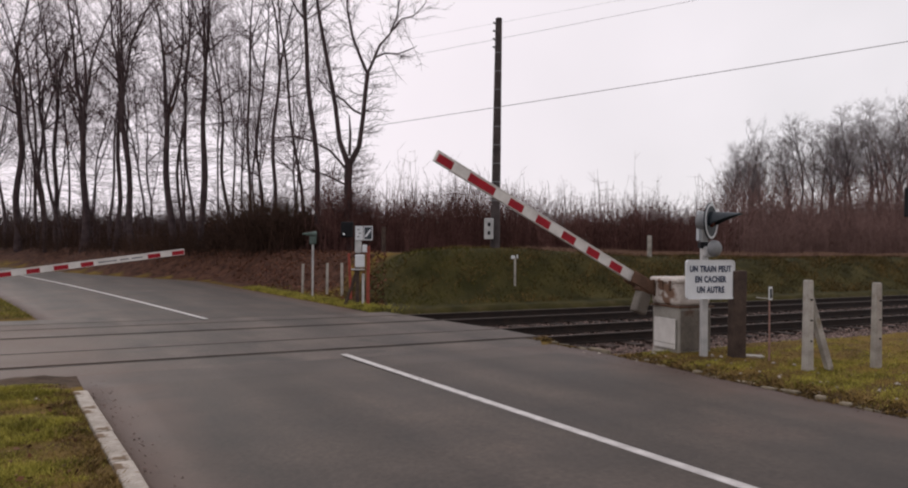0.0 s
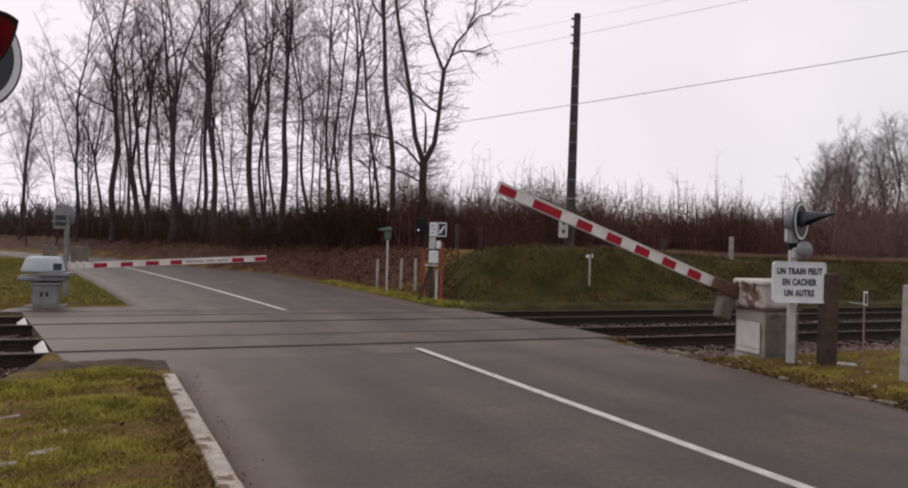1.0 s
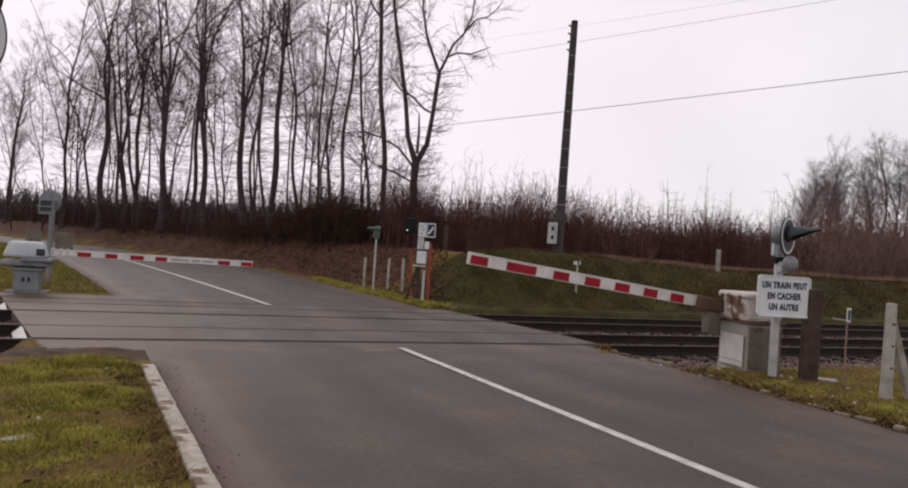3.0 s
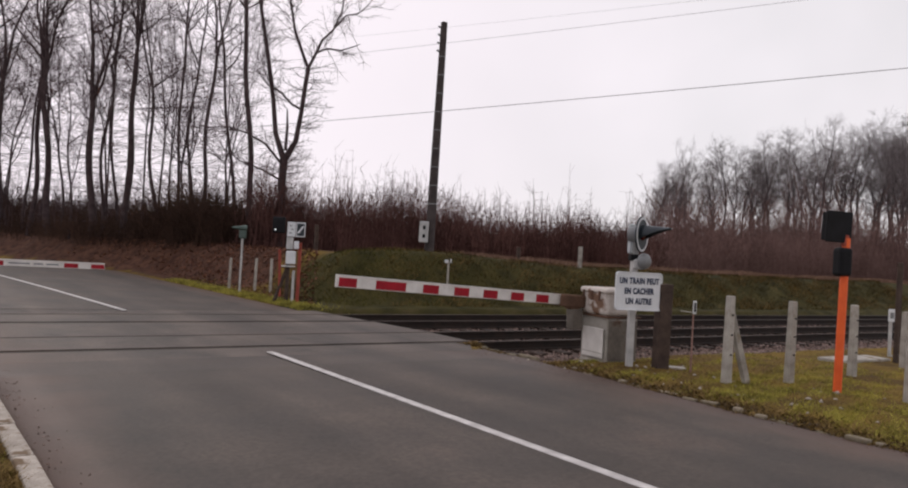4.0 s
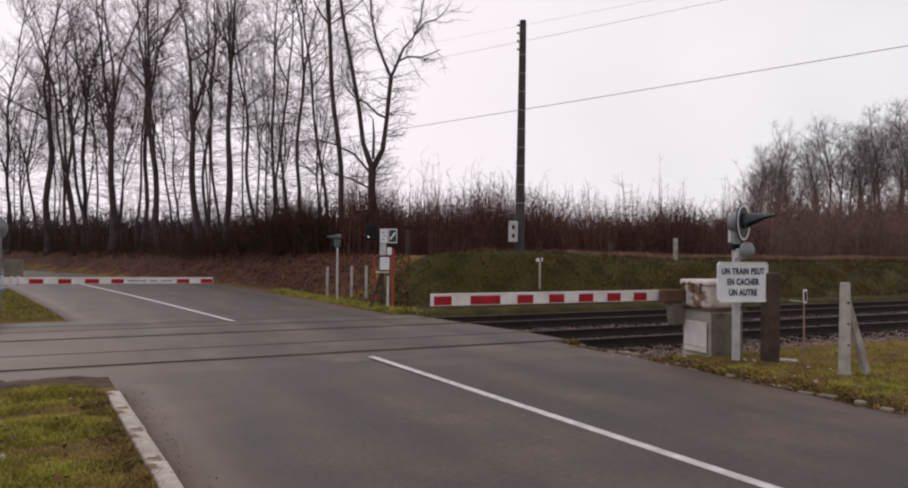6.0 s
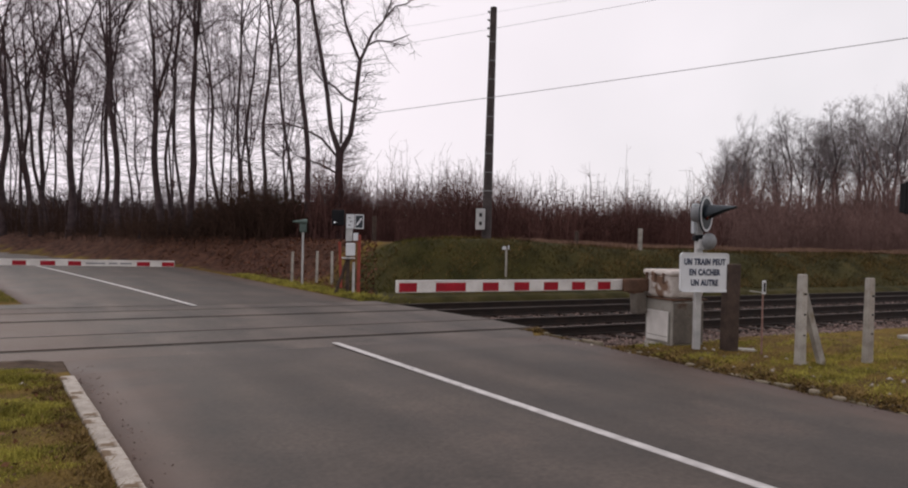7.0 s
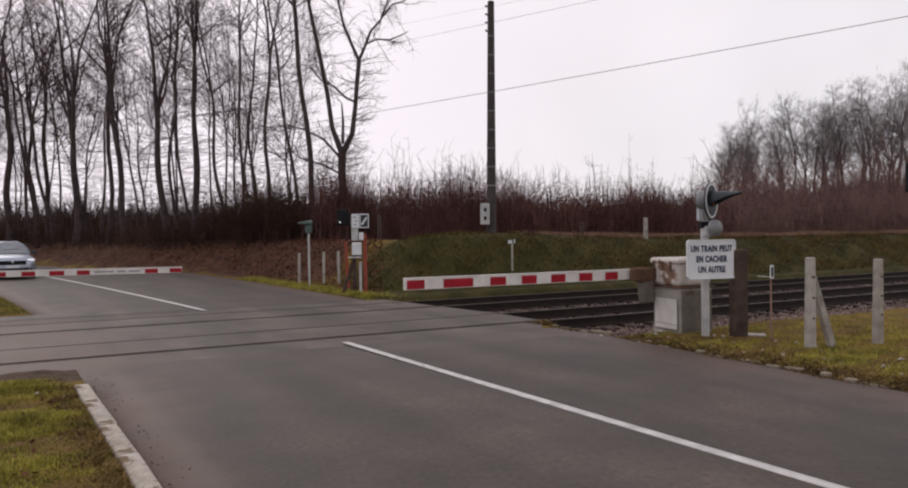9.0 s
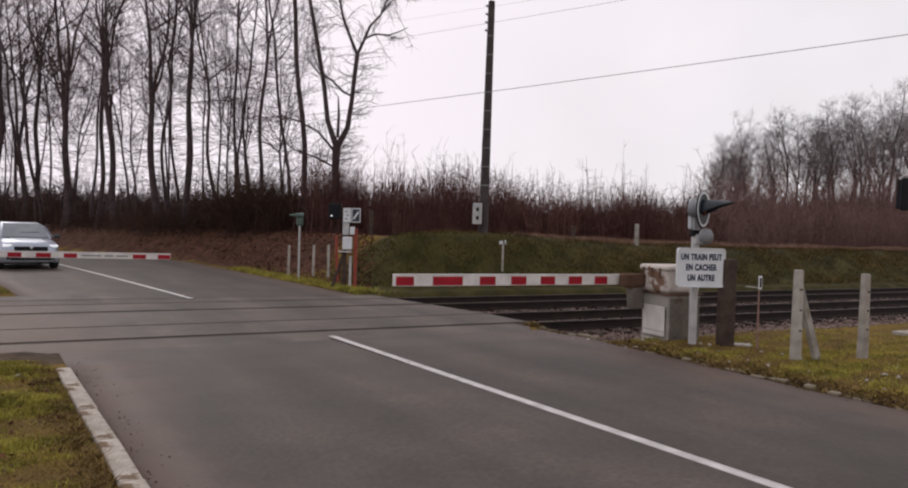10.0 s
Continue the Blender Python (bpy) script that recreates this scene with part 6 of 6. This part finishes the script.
wsp = part("windscreen", ws, GLASS, car, "reflective dark windscreen")
sd = wsp.modifiers.new("thickness", "SOLIDIFY")
sd.thickness, sd.offset = 0.02, 0
for e in (-1, 1):
    sw = bmesh.new()
    sw.faces.new([sw.verts.new(p) for p in ((0.80, e * 0.875, 1.09), (-1.5, e * 0.765, 1.10), (-1.35, e * 0.695, 1.42), (0.28, e * 0.722, 1.46))])
    o = part("side_window", sw, GLASS, car, "dark side windows")
    sd = o.modifiers.new("thickness", "SOLIDIFY")
    sd.thickness, sd.offset = 0.03, 0
    part("headlamp", box(2.0, e * 0.68, 0.80, 0.14, 0.27, 0.085, 0.03, 3, pose(0, 0, 0)), HEADLAMP, car, "lit headlamp")
    part("mirror", box(0.82, e * 1.0, 1.12, 0.12, 0.20, 0.13, 0.04, 3), BLACK_BLUE, car, "dark door mirror")
    part("fog_recess", box(2.09, e * 0.60, 0.40, 0.06, 0.22, 0.12, 0.02), BLACK, car)
part("grille", box(2.085, 0, 0.69, 0.10, 1.0, 0.18, 0.03), BLACK, car, "black grille")
part("lower_grille", box(2.085, 0, 0.38, 0.09, 1.2, 0.20, 0.03), BLACK, car, "black lower air intake")
part("bumper_lip", box(2.10, 0, 0.29, 0.08, 1.35, 0.05, 0.02), GREY_DARK, car)
part("plate_bar", box(2.145, 0, 0.53, 0.012, 0.50, 0.10, 0.004, 1), SIGN_WHITE, car, "plain white plate")
part("badge", lathe([(0.0, 0.0), (0.05, 0.0), (0.05, 0.015), (0.0, 0.018)], 16, pose(2.12, 0, 0.74, 0, 90, 0)), CHROME, car, "round metal badge")
part("wiper", box(0.78, 0.15, 1.245, 0.02, 0.6, 0.015, 0.004, 1), BLACK, car)
part("underside", box(0, 0, 0.24, 3.6, 1.5, 0.12, 0.03), BLACK, car, "dark underbody")
wheels = []
for wx_ in (1.34, -1.30):
    for e in (-1, 1):
        wheel = part("wheel", lathe([(0.20, -0.10), (0.30, -0.11), (0.325, -0.08), (0.325, 0.08), (0.30, 0.11), (0.20, 0.10)], 28, pose(0, 0, 0, 90)), RUBBER, car, "black tyre", smooth=True)
        wheel.matrix_basis = pose(wx_, e * 0.82, 0.325)
        part("rim", lathe([(0.0, -0.07), (0.19, -0.085), (0.215, -0.10), (0.215, 0.10), (0.19, 0.085), (0.0, 0.07)], 20, pose(0, 0, 0, 90)), CHROME, wheel, "alloy rim")
        for k in range(5):
            part("spoke_gap", box(0.12, e * 0.085, 0, 0.10, 0.012, 0.05, 0.004, 1, pose(0, 0, 0, 0, 72 * k, 0)), BLACK, wheel)
        wheels.append((wheel, wx_, e))


def lane_point(s):
    """A point of the oncoming lane's middle and its heading towards the crossing."""
    r0 = float(mid_line(s)) - LANE
    r1 = float(mid_line(s - 0.5)) - LANE
    (x0, y0), (x1, y1) = sr_xy(s, r0), sr_xy(s - 0.5, r1)
    return x0, y0, math.degrees(math.atan2(y1 - y0, x1 - x0))


LANE = 1.45
CAR_S = ((0.0, 104.0), (2.2, 86.5), (4.0, 73.5), (6.3, 57.0), (8.0, 44.2), (9.0, 36.7), (9.5, 33.1), (10.0, 29.7))


def car_s(t):
    for (t0, s0), (t1, s1) in zip(CAR_S, CAR_S[1:]):
        if t <= t1:
            return s0 + (s1 - s0) * (t - t0) / (t1 - t0)
    return CAR_S[-1][1]


NEAR_DROP = ((0.0, 26.3), (0.5, 22.9), (1.0, 19.3), (1.5, 16.0), (2.0, 12.7), (2.2, 11.4), (2.7, 8.4), (3.3, 5.4), (3.5, 4.75), (4.0, 2.9), (4.5, 1.25), (5.0, 0.35), (5.4, 0.2), (10.0, 0.2))
FAR_DROP = ((0.0, 7.8), (0.5, 5.5), (1.0, 3.3), (1.5, 1.2), (2.0, -0.5), (2.2, -0.7), (3.3, -0.55), (10.0, -0.5))


def motions():
    walk(near_arm, [(t, pose(*NEAR_PIVOT, 0, -a, 186)) for t, a in NEAR_DROP])
    walk(far_arm, [(t, pose(*FAR_PIVOT, 0, -a, 0)) for t, a in FAR_DROP])
    walk(car, [(t, pose(*lane_point(s)[:2], 0.015, 0, 0, lane_point(s)[2])) for t, s in CAR_S])
    for wheel, wx_, e in wheels:
        rows = []
        for k in range(201):
            t = k * 0.05
            turn = math.degrees((CAR_S[0][1] - car_s(t)) / 0.325)
            rows.append((t, pose(wx_, e * 0.82, 0.325, 0, turn, 0)))
        walk(wheel, rows)


motions()
